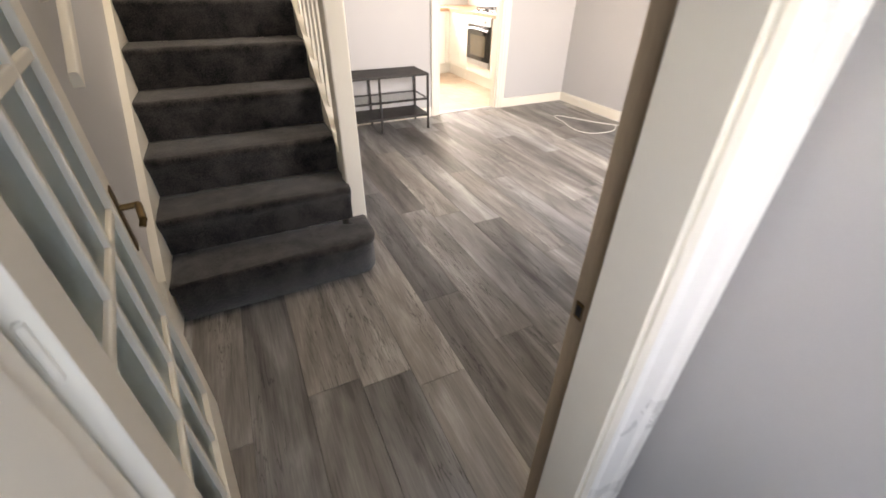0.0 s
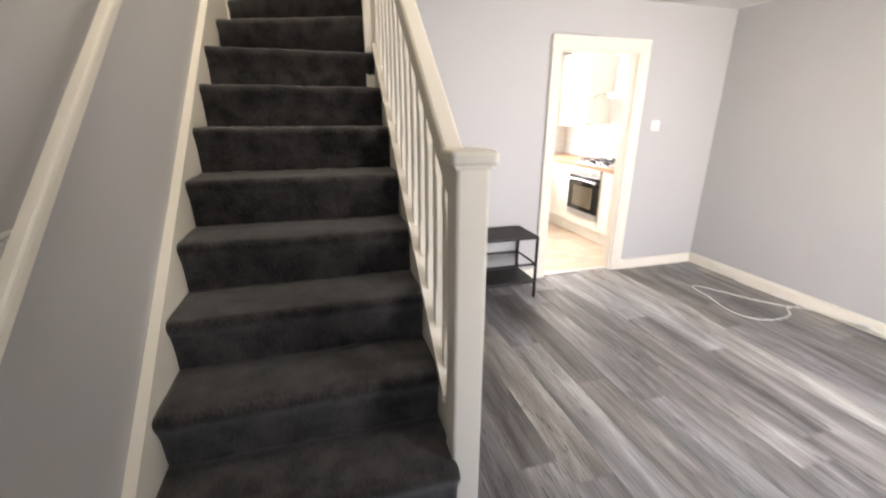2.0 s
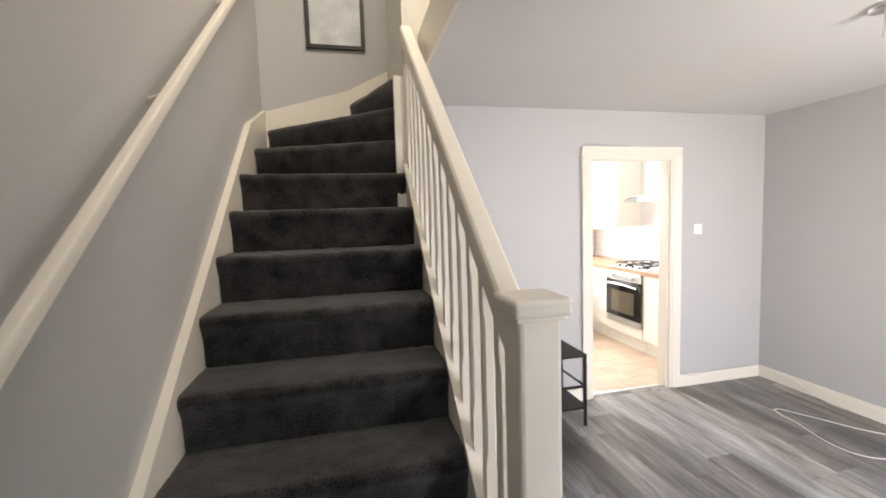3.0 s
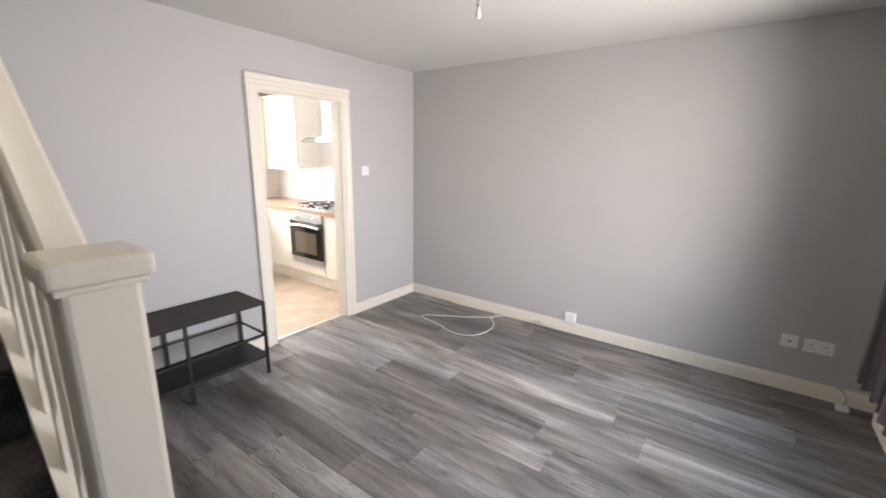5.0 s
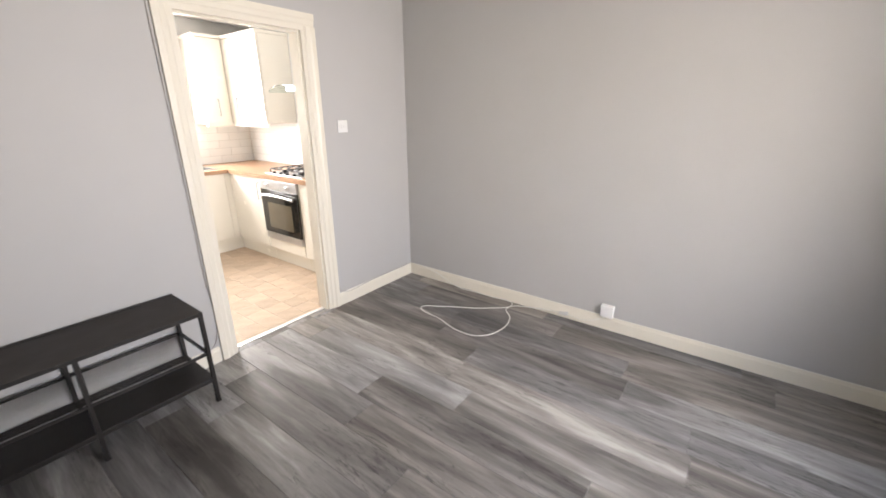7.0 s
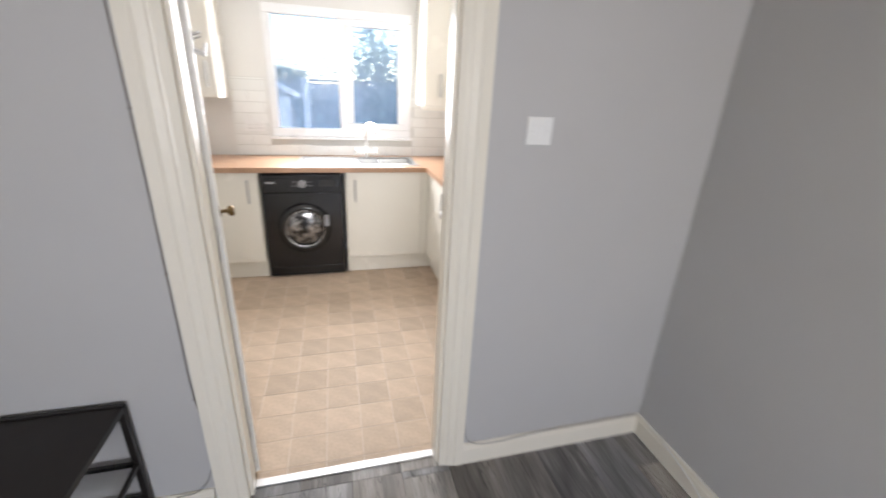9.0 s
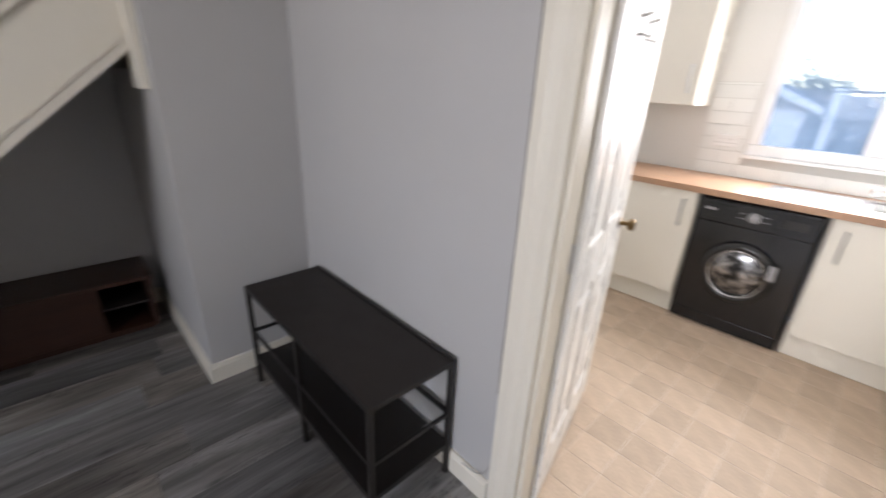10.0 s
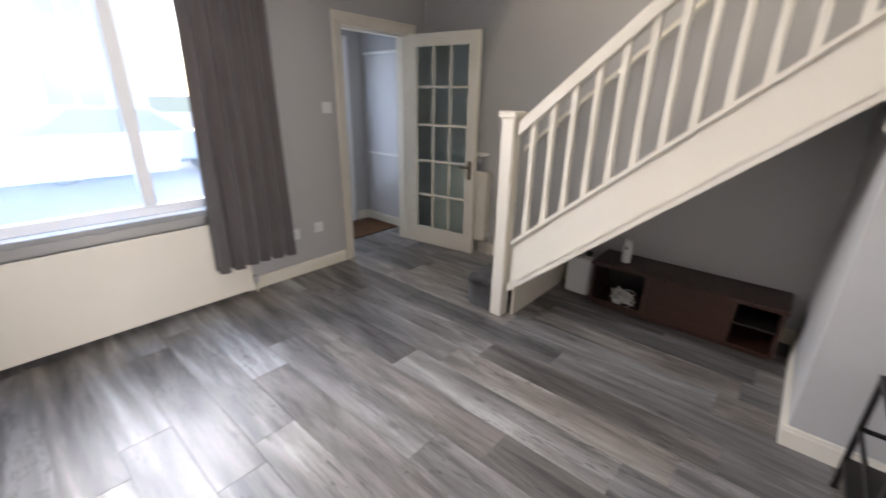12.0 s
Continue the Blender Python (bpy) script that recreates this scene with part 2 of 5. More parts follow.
M_CABLE = material("white_cable", (0.78, 0.77, 0.72), 0.45, 0.03, 10)
M_DCABLE = material("grey_cable", (0.3, 0.28, 0.26), 0.5, 0.05, 10)
M_GLASS = glass_material("clear_glass")
# strong painted haze for the kitchen panes, faint for the street panes
M_WINGLASS = hazed_glass("hazed_window_glass", 0.3)
M_STREETGLASS = hazed_glass("faint_haze_glass", 0.07)
M_TINT = glass_material("reeded_glass", (0.72, 0.81, 0.83), 0.3)
# the sill edge's shade is put into this grey
M_SILLSHADE = material("shaded_sill_edge", (0.3, 0.3, 0.3), 0.4, 0.08, 8)
M_PAPER = material("picture_print", (0.55, 0.57, 0.58), 0.5, 0.3, 6)
M_RED = material("red_enamel", (0.4, 0.03, 0.03), 0.4, 0.05, 8)
M_ROAD = material("pale_road_surface", (0.3, 0.3, 0.31), 0.6, 0.2, 3, 0.6, 120)
M_PAVE = material("concrete_paving", (0.36, 0.35, 0.33), 0.85, 0.12, 3, 0.3, 60)
M_RENDER = material("pale_render", (0.78, 0.71, 0.66), 0.85, 0.06, 2)
M_SLATE = material("roof_slate", (0.1, 0.1, 0.115), 0.7, 0.2, 4)
M_FENCE = material("weathered_grey_fence", (0.4, 0.39, 0.38), 0.8, 0.25, 6, 0.3, 60, stretch=(4, 4, 0.5))
M_LEAF = material("leaves", (0.105, 0.13, 0.075), 0.6, 0.4, 5)
nt = M_LEAF.node_tree          # thin leaves let light through
tl, mx = nt.nodes.new("ShaderNodeBsdfTranslucent"), nt.nodes.new("ShaderNodeMixShader")
tl.inputs[0].default_value = (0.13, 0.2, 0.14, 1)
mx.inputs[0].default_value = 0.35
nt.links.new(nt.nodes["Principled BSDF"].outputs[0], mx.inputs[1])
nt.links.new(tl.outputs[0], mx.inputs[2])
nt.links.new(mx.outputs[0], nt.nodes["Material Output"].inputs[0])
M_BARK = material("bark", (0.08, 0.06, 0.045), 0.9, 0.3, 8, 0.5, 40)
M_GRASS = material("grass", (0.06, 0.1, 0.03), 0.95, 0.4, 6, 0.5, 60)
M_CAR = material("pale_blue_car_paint", (0.6, 0.66, 0.72), 0.2, 0.03, 4)
M_TYRE = material("tyre_rubber", (0.1, 0.1, 0.1), 0.8, 0.1, 20)
# opaque pale panes: glare that washes out the glass, given as colour
M_GLAREPANE = material("glare_washed_glass", (0.5, 0.51, 0.51), 0.08, 0.1, 3)


# ---- building helpers ----
def box(bm, x0, y0, z0, x1, y1, z1, bev=0.0, seg=2):
    made = bmesh.ops.create_cube(bm, size=1.0)
    vs = made["verts"]
    for v in vs:
        v.co = Vector((x0 + (v.co.x + 0.5) * (x1 - x0), y0 + (v.co.y + 0.5) * (y1 - y0), z0 + (v.co.z + 0.5) * (z1 - z0)))
    if bev:
        es = {e for v in vs for e in v.link_edges}
        bmesh.ops.bevel(bm, geom=list(es), offset=bev, segments=seg, profile=0.5, affect="EDGES")
    return bm


def boxes(*rows, bev=0.0):
    bm = bmesh.new()
    for r in rows:
        box(bm, *r, bev=bev)
    return bm


def prism(bm, pts, axis, a, b, bev=0.0):
    """A polygon of 2D points drawn out along an axis from a to b: x gives (y, z), y gives (x, z), z gives (x, y)."""
    def put(p, h):
        return {"x": (h, p[0], p[1]), "y": (p[0], h, p[1]), "z": (p[0], p[1], h)}[axis]
    lo = [bm.verts.new(put(p, a)) for p in pts]
    hi = [bm.verts.new(put(p, b)) for p in pts]
    n = len(pts)
    fs = [bm.faces.new(lo), bm.faces.new(hi[::-1])]
    for i in range(n):
        fs.append(bm.faces.new((lo[i], hi[i], hi[(i + 1) % n], lo[(i + 1) % n])))
    bmesh.ops.recalc_face_normals(bm, faces=fs)
    if bev:
        bmesh.ops.bevel(bm, geom=list({e for f in fs for e in f.edges}), offset=bev, segments=2, profile=0.5, affect="EDGES")
    return bm


def rod(bm, p, q, r, seg=12):
    """A round bar from p to q."""
    p, q = Vector(p), Vector(q)
    d = q - p
    m = Matrix.Translation((p + q) / 2) @ d.to_track_quat("Z", "Y").to_matrix().to_4x4()
    bmesh.ops.create_cone(bm, cap_ends=True, segments=seg, radius1=r, radius2=r, depth=d.length, matrix=m)
    return bm


def ring(bm, centre, axis, profile, seg=32, caps=True):
    """A body of revolution about an axis through centre; profile: rows of (along, radius)."""
    turn = Vector(axis).to_track_quat("Z", "Y").to_matrix().to_4x4()
    m = Matrix.Translation(centre) @ turn
    rows = []
    for h, r in profile:
        rows.append([bm.verts.new(m @ Vector((r * math.cos(2 * math.pi * k / seg), r * math.sin(2 * math.pi * k / seg), h))) for k in range(seg)])
    fs = []
    for a, b in zip(rows, rows[1:]):
        for k in range(seg):
            fs.append(bm.faces.new((a[k], a[(k + 1) % seg], b[(k + 1) % seg], b[k])))
    if caps:
        fs.append(bm.faces.new(rows[0][::-1]))
        fs.append(bm.faces.new(rows[-1]))
    bmesh.ops.recalc_face_normals(bm, faces=fs)
    for f in fs:
        f.smooth = True
    return bm


def solid(name, bm, mat, smooth=False):
    me = bpy.data.meshes.new(name)
    if smooth:
        for f in bm.faces:
            f.smooth = True
    bm.to_mesh(me)
    bm.free()
    me.materials.append(mat)
    return new(name, me)


def structure(name, bm, mat, label, category):
    return tagged(solid(name, bm, mat), label, category, kind="structure")


def thing(name, x, y, z, label, category, group="", kind=""):
    ob = new(name)
    ob.location = (x, y, z)
    ob.empty_display_size = 0.1
    return tagged(ob, label, category, group, kind)


def part(name, bm, mat, parent, label="", smooth=False):
    """One mesh under a thing (whose bmesh is in world places) or under a part of it."""
    ob = solid(name, bm, mat, smooth)
    ob.parent = parent
    if parent.parent is None:
        ob.location = -parent.location
    if label:
        ob["label"] = label
    return ob


def wire(name, pts, r, mat, parent=None, label="", cyclic=False):
    """A smooth bendy tube through points, as a mesh."""
    cu = bpy.data.curves.new(name, "CURVE")
    cu.dimensions, cu.bevel_depth, cu.bevel_resolution, cu.resolution_u = "3D", r, 2, 8
    sp = cu.splines.new("BEZIER")
    sp.bezier_points.add(len(pts) - 1)
    for bp, p in zip(sp.bezier_points, pts):
        bp.co = p
        bp.handle_left_type = bp.handle_right_type = "AUTO"
    sp.use_cyclic_u = cyclic
    tmp = bpy.data.objects.new(name, cu)
    scene.collection.objects.link(tmp)
    me = bpy.data.meshes.new_from_object(tmp.evaluated_get(bpy.context.evaluated_depsgraph_get()))
    bpy.data.objects.remove(tmp)
    bpy.data.curves.remove(cu)
    me.materials.clear()
    me.materials.append(mat)
    for p in me.polygons:
        p.use_smooth = True
    ob = new(name, me)
    if parent:
        ob.parent = parent
        if parent.parent is None:
            ob.location = -parent.location
        if label:
            ob["label"] = label
    return ob


# ---- the shell ----
XW, YS, H, T = -4.19, -3.78, 2.35, 0.12        # west wall, street wall, ceiling, wall thickness
XE = 0.0
KD0, KD1, KDH = -1.735, -0.945, 1.99           # kitchen doorway
KX0, KX1, KY = -2.12, 0.03, 2.61               # kitchen
FD0, FD1 = -3.975, -3.185                      # hall doorway
WX0, WX1, WZ0, WZ1 = -2.2, -0.46, 0.70, 2.1    # street window
TW = 0.15                                      # thickness of the wall to the hall
HX0, HX1, HY = -4.2, -3.06, -4.8                # hall
SX1 = -3.16                                    # edge of the stairwell's opening
KW0, KW1, KWZ0, KWZ1 = -1.83, -0.65, 1.06, 2.06
UP = 4.7
YN = 0.25                                      # far wall of the stairwell

structure("wall_north", boxes((XW - T, YN, 0, -3.27, YN + 0.12, UP), (-3.27, 0, 0, KD0, T, H), (KD1, 0, 0, XE, T, H), (KD0, 0, KDH, KD1, T, H)), M_WALL,
          "smooth wall painted pale grey around the kitchen doorway", "wall")
structure("wall_east", boxes((XE, YS - 0.25, 0, XE + T, T, H)), M_WALL, "long plain wall painted pale grey above white skirting", "wall")
structure("wall_south", boxes((FD1, YS - TW, 0, WX0, YS, H), (WX1, YS - TW, 0, XE, YS, H), (WX0, YS - TW, 0, WX1, YS, WZ0 - 0.03), (WX0, YS - TW, WZ1, WX1, YS, H),
                              (XW, YS - TW, 0, FD0, YS, H), (FD0, YS - TW, KDH + 0.01, FD1, YS, H)), M_WALL, "grey painted wall with street window and hall doorway", "wall")
structure("wall_west", boxes((XW - T, YS - TW, 0, XW, YN, UP)), M_WALL, "grey painted wall rising up the staircase", "wall")
structure("wall_return", boxes((-3.27, -0.54, 0, -3.13, 0, H)), M_WALL, "grey painted wall return at the end of the stairs", "wall")
structure("wall_return_upper", boxes((-3.27, -0.54, H, -3.17, YN + 0.12, UP), (-3.27, T, 0, -3.17, YN + 0.12, H)), M_STAIRWALL, "warm white wall beside the winder steps", "wall")
structure("wall_recess", boxes((XW, -0.54, 0, -3.27, -0.46, 1.42)), M_WALL, "grey wall closing the recess under the stairs", "wall")
structure("ceiling", boxes((SX1, YS, H, XE, 0, H + 0.2), (XW, YS, H, SX1, -2.75, H + 0.2)), M_CEIL, "smooth white painted ceiling", "ceiling")
# upper floor around the stairwell
structure("wall_landing_east", boxes((-2.2, -3.0, H + 0.2, -2.1, YN, UP)), M_STAIRWALL, "warm white wall above the landing", "wall")
structure("wall_landing_south", boxes((XW, -3.0, H + 0.2, -2.2, -2.9, UP)), M_STAIRWALL, "warm white wall above the stairs", "wall")
structure("wall_landing_north", boxes((-3.17, YN, H - 0.1, -2.1, YN + 0.12, UP)), M_STAIRWALL, "warm white wall at the top of the stairs", "wall")
structure("ceiling_upper", boxes((XW - T, -3.0, UP, -2.1, YN + 0.12, UP + 0.1)), M_CEIL, "white ceiling above the stairwell", "ceiling")
structure("trim_stairwell", boxes((SX1 - 0.02, -2.75, H - 0.003, SX1 - 0.002, -0.5, H + 0.24)), M_WOOD, "cream painted board edging the stairwell opening", "trim")

# kitchen
structure("wall_kitchen_north", boxes((KX0 - 0.1, KY, 0, KW0, KY + 0.25, H + 0.1), (KW1, KY, 0, KX1 + 0.1, KY + 0.25, H + 0.1), (KW0, KY, 0, KW1, KY + 0.25, KWZ0), (KW0, KY, KWZ1, KW1, KY + 0.25, H + 0.1)), M_KWALL,
          "off-white kitchen wall around the window", "wall")
structure("wall_kitchen_east", boxes((KX1, T, 0, KX1 + 0.1, KY, H + 0.1)), M_KWALL, "off-white kitchen wall", "wall")
structure("wall_kitchen_west", boxes((KX0 - 0.9, 0.9, 0, KX0 - 0.8, KY, H + 0.1), (KX0 - 0.9, T, 0, KX0 - 0.8, 0.9, H + 0.1)), M_KWALL, "off-white kitchen wall", "wall")
structure("wall_kitchen_north_west", boxes((KX0 - 0.9, KY, 0, KX0 - 0.1, KY + 0.25, H + 0.1)), M_KWALL, "off-white kitchen wall", "wall")
structure("wall_kitchen_south", boxes((KX0 - 0.9, T, 0, -1.82, T + 0.004, H + 0.1), (-0.86, T, 0, KX1, T + 0.004, H + 0.1), (-1.82, T, 2.08, -0.86, T + 0.004, H + 0.1)), M_KWALL, "off-white kitchen wall beside the doorway", "wall")
structure("ceiling_kitchen", boxes((KX0 - 0.9, T + 0.004, H + 0.06, KX1, KY, H + 0.16)), M_CEIL, "white kitchen ceiling", "ceiling")

# hall
structure("wall_hall_west", boxes((HX0 - T, HY - T, 0, HX0, YS - TW, H)), M_WALL, "grey painted hall wall", "wall")
structure("wall_hall_panelling", boxes((HX0, -4.72, 0.1, HX0 + 0.006, -3.98, 1.87)), M_HALLPANEL, "pale smooth panelling on the hall wall", "wall panelling")
structure("trim_hall_panelling", boxes((HX0, -4.74, 1.87, HX0 + 0.022, -3.96, 1.9), (HX0 + 0.006, -4.72, 0.81, HX0 + 0.018, -3.98, 0.835), bev=0.002), M_WOODW, "white rails across the hall panelling", "trim")
structure("wall_hall_south", boxes((HX0, HY - T, 0, -4.02, HY, H), (-3.22, HY - T, 0, HX1, HY, H), (-4.02, HY - T, 2.05, -3.22, HY, H)), M_WALL, "grey painted hall wall", "wall")
structure("wall_hall_east", boxes((HX1, HY - T, 0, HX1 + T, YS - TW, H)), M_WALL, "grey painted hall wall", "wall")
structure("ceiling_hall", boxes((HX0 - T, HY - T, H, HX1 + T, YS - TW, H + 0.1), (XW - T, YS - TW, H + 0.004, XW, YS, H + 0.1)), M_CEIL, "white hall ceiling", "ceiling")
structure("floor_base", boxes((XW, YS, -0.12, XE, 0.06, -0.009), (FD0, YS - TW, -0.12, FD1, YS, -0.009), (HX0, HY, -0.12, HX1, YS - TW, -0.009)), material("floor_joint", (0.06, 0.054, 0.05), 0.8, 0.1), "dark underlay below the laminate boards", "floor")
structure("floor_kitchen_base", boxes((KX0 - 0.8, 0.06, -0.12, KX1, KY, -0.0035)), M_VGROUT, "beige joints of the kitchen vinyl", "floor")


# ---- skirting, architraves, linings ----
def skirting(name, x0, y0, x1, y1, side, h=0.1, mat=M_WOOD):
    """A skirting board of 15 mm with a rounded top, from one point to the other, standing out to one side."""
    d = Vector((x1 - x0, y1 - y0, 0))
    n = Vector((-d.y, d.x, 0)).normalized() * side
    bm = bmesh.new()
    prof = ((0, 0), (0.016, 0), (0.016, h - 0.022), (0.012, h - 0.014), (0.011, h - 0.005), (0.006, h), (0, h))
    rows = []
    for base in (Vector((x0, y0, 0)), Vector((x1, y1, 0))):
        rows.append([bm.verts.new(base + n * a + Vector((0, 0, b))) for a, b in prof])
    k = len(prof)
    for i in range(k):
        bm.faces.new((rows[0][i], rows[1][i], rows[1][(i + 1) % k], rows[0][(i + 1) % k]))
    bm.faces.new(rows[0])
    bm.faces.new(rows[1][::-1])
    bmesh.ops.recalc_face_normals(bm, faces=bm.faces)
    return structure(name, bm, mat, "cream painted wooden skirting board along the wall", "skirting board")


skirting("baseboard_east", 0, YS, 0, 0, 1)
skirting("baseboard_north_east", -0.872, 0, -0.016, 0, -1)
skirting("baseboard_north_west", -3.13, 0, -1.815, 0, -1)
skirting("baseboard_return_east", -3.13, -0.556, -3.13, -0.016, -1)
skirting("baseboard_return_south", XW, -0.54, -3.13, -0.54, -1)
skirting("baseboard_south_west", -3.115, YS, -2.2, YS, 1)
skirting("baseboard_south_east", -0.46, YS, -0.016, YS, 1)
skirting("baseboard_west", XW, YS, XW, -2.5, -1)
skirting("baseboard_west_recess", XW, -2.0, XW, -0.556, -1)
skirting("baseboard_hall_south", HX0 + 0.016, HY, -4.04, HY, 1)
skirting("baseboard_hall_east", HX1, HY, HX1, YS - TW, 1)
skirting("baseboard_hall_west", HX0, HY, HX0, YS - TW, -1)


def architrave(name, x0, x1, top, y, out, w=0.07, mat=M_WOOD):
    """Two legs and a head of moulded trim round an opening, on the wall face at y, standing out towards out."""
    bm = bmesh.new()
    e = out * 0.018
    f = out * 0.010
    for a, b in ((x0 - w, x0), (x1, x1 + w)):
        outer, inner = (a, b) if b == x0 else (b, a)
        s = 1 if inner > outer else -1
        prism(bm, ((outer, y), (outer, y + e), (outer + s * 0.03, y + e), (outer + s * 0.042, y + f * 1.2), (inner - s * 0.012, y + f), (inner - s * 0.006, y + f * 0.6), (inner, y + f * 0.5), (inner, y)), "z", 0, top if s else top)
    bm2 = [(y, top), (y + f * 0.5, top), (y + f * 0.6, top + 0.006), (y + f, top + 0.012), (y + f * 1.2, top + w - 0.042), (y + e, top + w - 0.03), (y + e, top + w), (y, top + w)]
    prism(bm, bm2, "x", x0 - w, x1 + w)
    return structure(name, bm, mat, "cream painted moulded door surround", "door frame")


def lining(name, x0, x1, top, y0, y1, stop_y, mat=M_WOOD):
    """The boards that line a doorway, with a door stop."""
    bm = bmesh.new()
    t = 0.028
    box(bm, x0, y0, 0, x0 + t, y1, top)
    box(bm, x1 - t, y0, 0, x1, y1, top)
    box(bm, x0 + t, y0, top - t, x1 - t, y1, top)
    a, b = sorted(stop_y)
    box(bm, x0 + t, a, 0, x0 + t + 0.012, b, top - t, 0.002)
    box(bm, x1 - t - 0.012, a, 0, x1 - t, b, top - t, 0.002)
    box(bm, x0 + t + 0.012, a, top - t - 0.012, x1 - t - 0.012, b, top - t, 0.002)
    return structure(name, bm, mat, "cream painted door lining with door stop", "door frame")


lining("trim_kitchen_lining", KD0, KD1, KDH, -0.002, T + 0.008, (0.02, 0.075))
architrave("trim_kitchen_doorway", KD0 + 0.004, KD1 - 0.004, KDH - 0.002, 0, -1, 0.075)
architrave("trim_kitchen_doorway_inside", KD0 + 0.004, KD1 - 0.004, KDH - 0.002, T + 0.004, 1)
lining("trim_hall_lining", FD0, FD1, KDH + 0.01, YS - TW - 0.004, YS + 0.002, (YS - TW + 0.002, YS - 0.045))
architrave("trim_hall_doorway", FD0 + 0.004, FD1 - 0.004, KDH + 0.008, YS, 1, 0.065)
architrave("trim_hall_doorway_outside", FD0 + 0.004, FD1 - 0.004, KDH + 0.008, YS - TW, -1, 0.1, M_WOODW)
structure("threshold_kitchen", boxes((KD0 + 0.03, 0.05, -0.004, KD1 - 0.03, 0.085, 0.006), bev=0.002), M_STEEL, "pale metal threshold strip in the kitchen doorway", "threshold")
structure("trim_hall_rebate", boxes((FD1 - 0.0305, YS - 0.0448, 0.0, FD1 - 0.028, YS + 0.001, KDH - 0.02)), M_BARE, "bare brown timber in the door rebate", "door frame")
strike = thing("strike_plate", FD1 - 0.03, YS - 0.02, 0.8, "brass strike plate let into the door lining", "strike plate")
part("plate", boxes((FD1 - 0.0325, YS - 0.027, 0.785, FD1 - 0.0305, YS - 0.008, 0.825), bev=0.0008), M_BRASS, strike)
# dark plate for the hole, its shade given as colour
part("latch_hole", boxes((FD1 - 0.0335, YS - 0.024, 0.793, FD1 - 0.0325, YS - 0.011, 0.817)), M_INSHADE, strike)


# ---- the street window, its sill, curtains and radiator ----
win = thing("window_1", -1.33, YS - 0.08, WZ0, "white plastic street window with three tall lights", "window", kind="structure")
bm = bmesh.new()
fy0, fy1 = YS - 0.115, YS - 0.045
for r in ((WX0, WZ0, WX1, WZ0 + 0.06), (WX0, WZ1 - 0.06, WX1, WZ1), (WX0, WZ0 + 0.06, WX0 + 0.06, WZ1 - 0.06), (WX1 - 0.06, WZ0 + 0.06, WX1, WZ1 - 0.06), (-1.745, WZ0 + 0.06, -1.67, WZ1 - 0.06), (-1.03, WZ0 + 0.06, -0.955, WZ1 - 0.06)):
    box(bm, r[0], fy0, r[1], r[2], fy1, r[3], 0.006)
part("window_frame", bm, M_UPVC, win)
for a, b in ((WX0 + 0.06, -1.745), (-1.67, -1.03), (-0.955, WX1 - 0.06)):
    p = part("pane", boxes((a - 0.005, YS - 0.085, WZ0 + 0.055, b + 0.005, YS - 0.081, WZ1 - 0.055)), M_STREETGLASS, win)
    p.visible_shadow = False
part("window_sill", boxes((WX0, YS - 0.045, WZ0 - 0.03, WX1, YS + 0.045, WZ0 - 0.002), bev=0.004), M_UPVC, win, "white window board, its front edge greyed with painted shade")
part("sill_edge", boxes((WX0, YS + 0.045, WZ0 - 0.035, WX1, YS + 0.062, WZ0), bev=0.003), M_SILLSHADE, win, "edge of the window board, shade put into its grey")


def radiator(x0, x1, y, out, z0, z1, label):
    """A flat panel radiator on the wall at y."""
    ob = thing("radiator", (x0 + x1) / 2, y, z0, label, "radiator")
    bm = boxes((x0, y + out * 0.085, z0, x1, y + out * 0.097, z1) if out > 0 else (x0, y - 0.097, z0, x1, y - 0.085, z1), bev=0.004)
    part("front_panel", bm, M_WOOD, ob)
    part("back_panel", boxes((x0 + 0.01, min(y + out * 0.02, y + out * 0.085), z0 + 0.01, x1 - 0.01, max(y + out * 0.02, y + out * 0.085), z1 - 0.02)), M_WOOD, ob)
    bm = bmesh.new()
    k = 40
    for i in range(k):
        a = x0 + (x1 - x0) * (i + 0.15) / k
        box(bm, a, min(y + out * 0.022, y + out * 0.084), z1 - 0.03, a + (x1 - x0) / k * 0.6, max(y + out * 0.022, y + out * 0.084), z1 - 0.016)
    part("top_grille", bm, M_WOOD, ob)
    for i, xv in enumerate((x0 - 0.035, x1 + 0.035)):
        bm = bmesh.new()
        rod(bm, (xv, y + out * 0.055, 0), (xv, y + out * 0.055, z0 + 0.07), 0.0075)
        rod(bm, (xv, y + out * 0.055, z0 + 0.055), (x0 + 0.01 if i == 0 else x1 - 0.01, y + out * 0.055, z0 + 0.055), 0.008)
        part("pipe", bm, M_WOOD, ob)
        bm = bmesh.new()
        ring(bm, (xv, y + out * 0.055, z0 + 0.03), (0, 0, 1), ((0, 0.012), (0.01, 0.018), (0.05, 0.019), (0.06, 0.014)), 16)
        part("valve", bm, M_STEEL, ob, "dull metal radiator valve")
    return ob


radiator(-2.21, -0.27, YS, 1, 0.045, 0.605, "long cream flat-panel radiator under the street window")


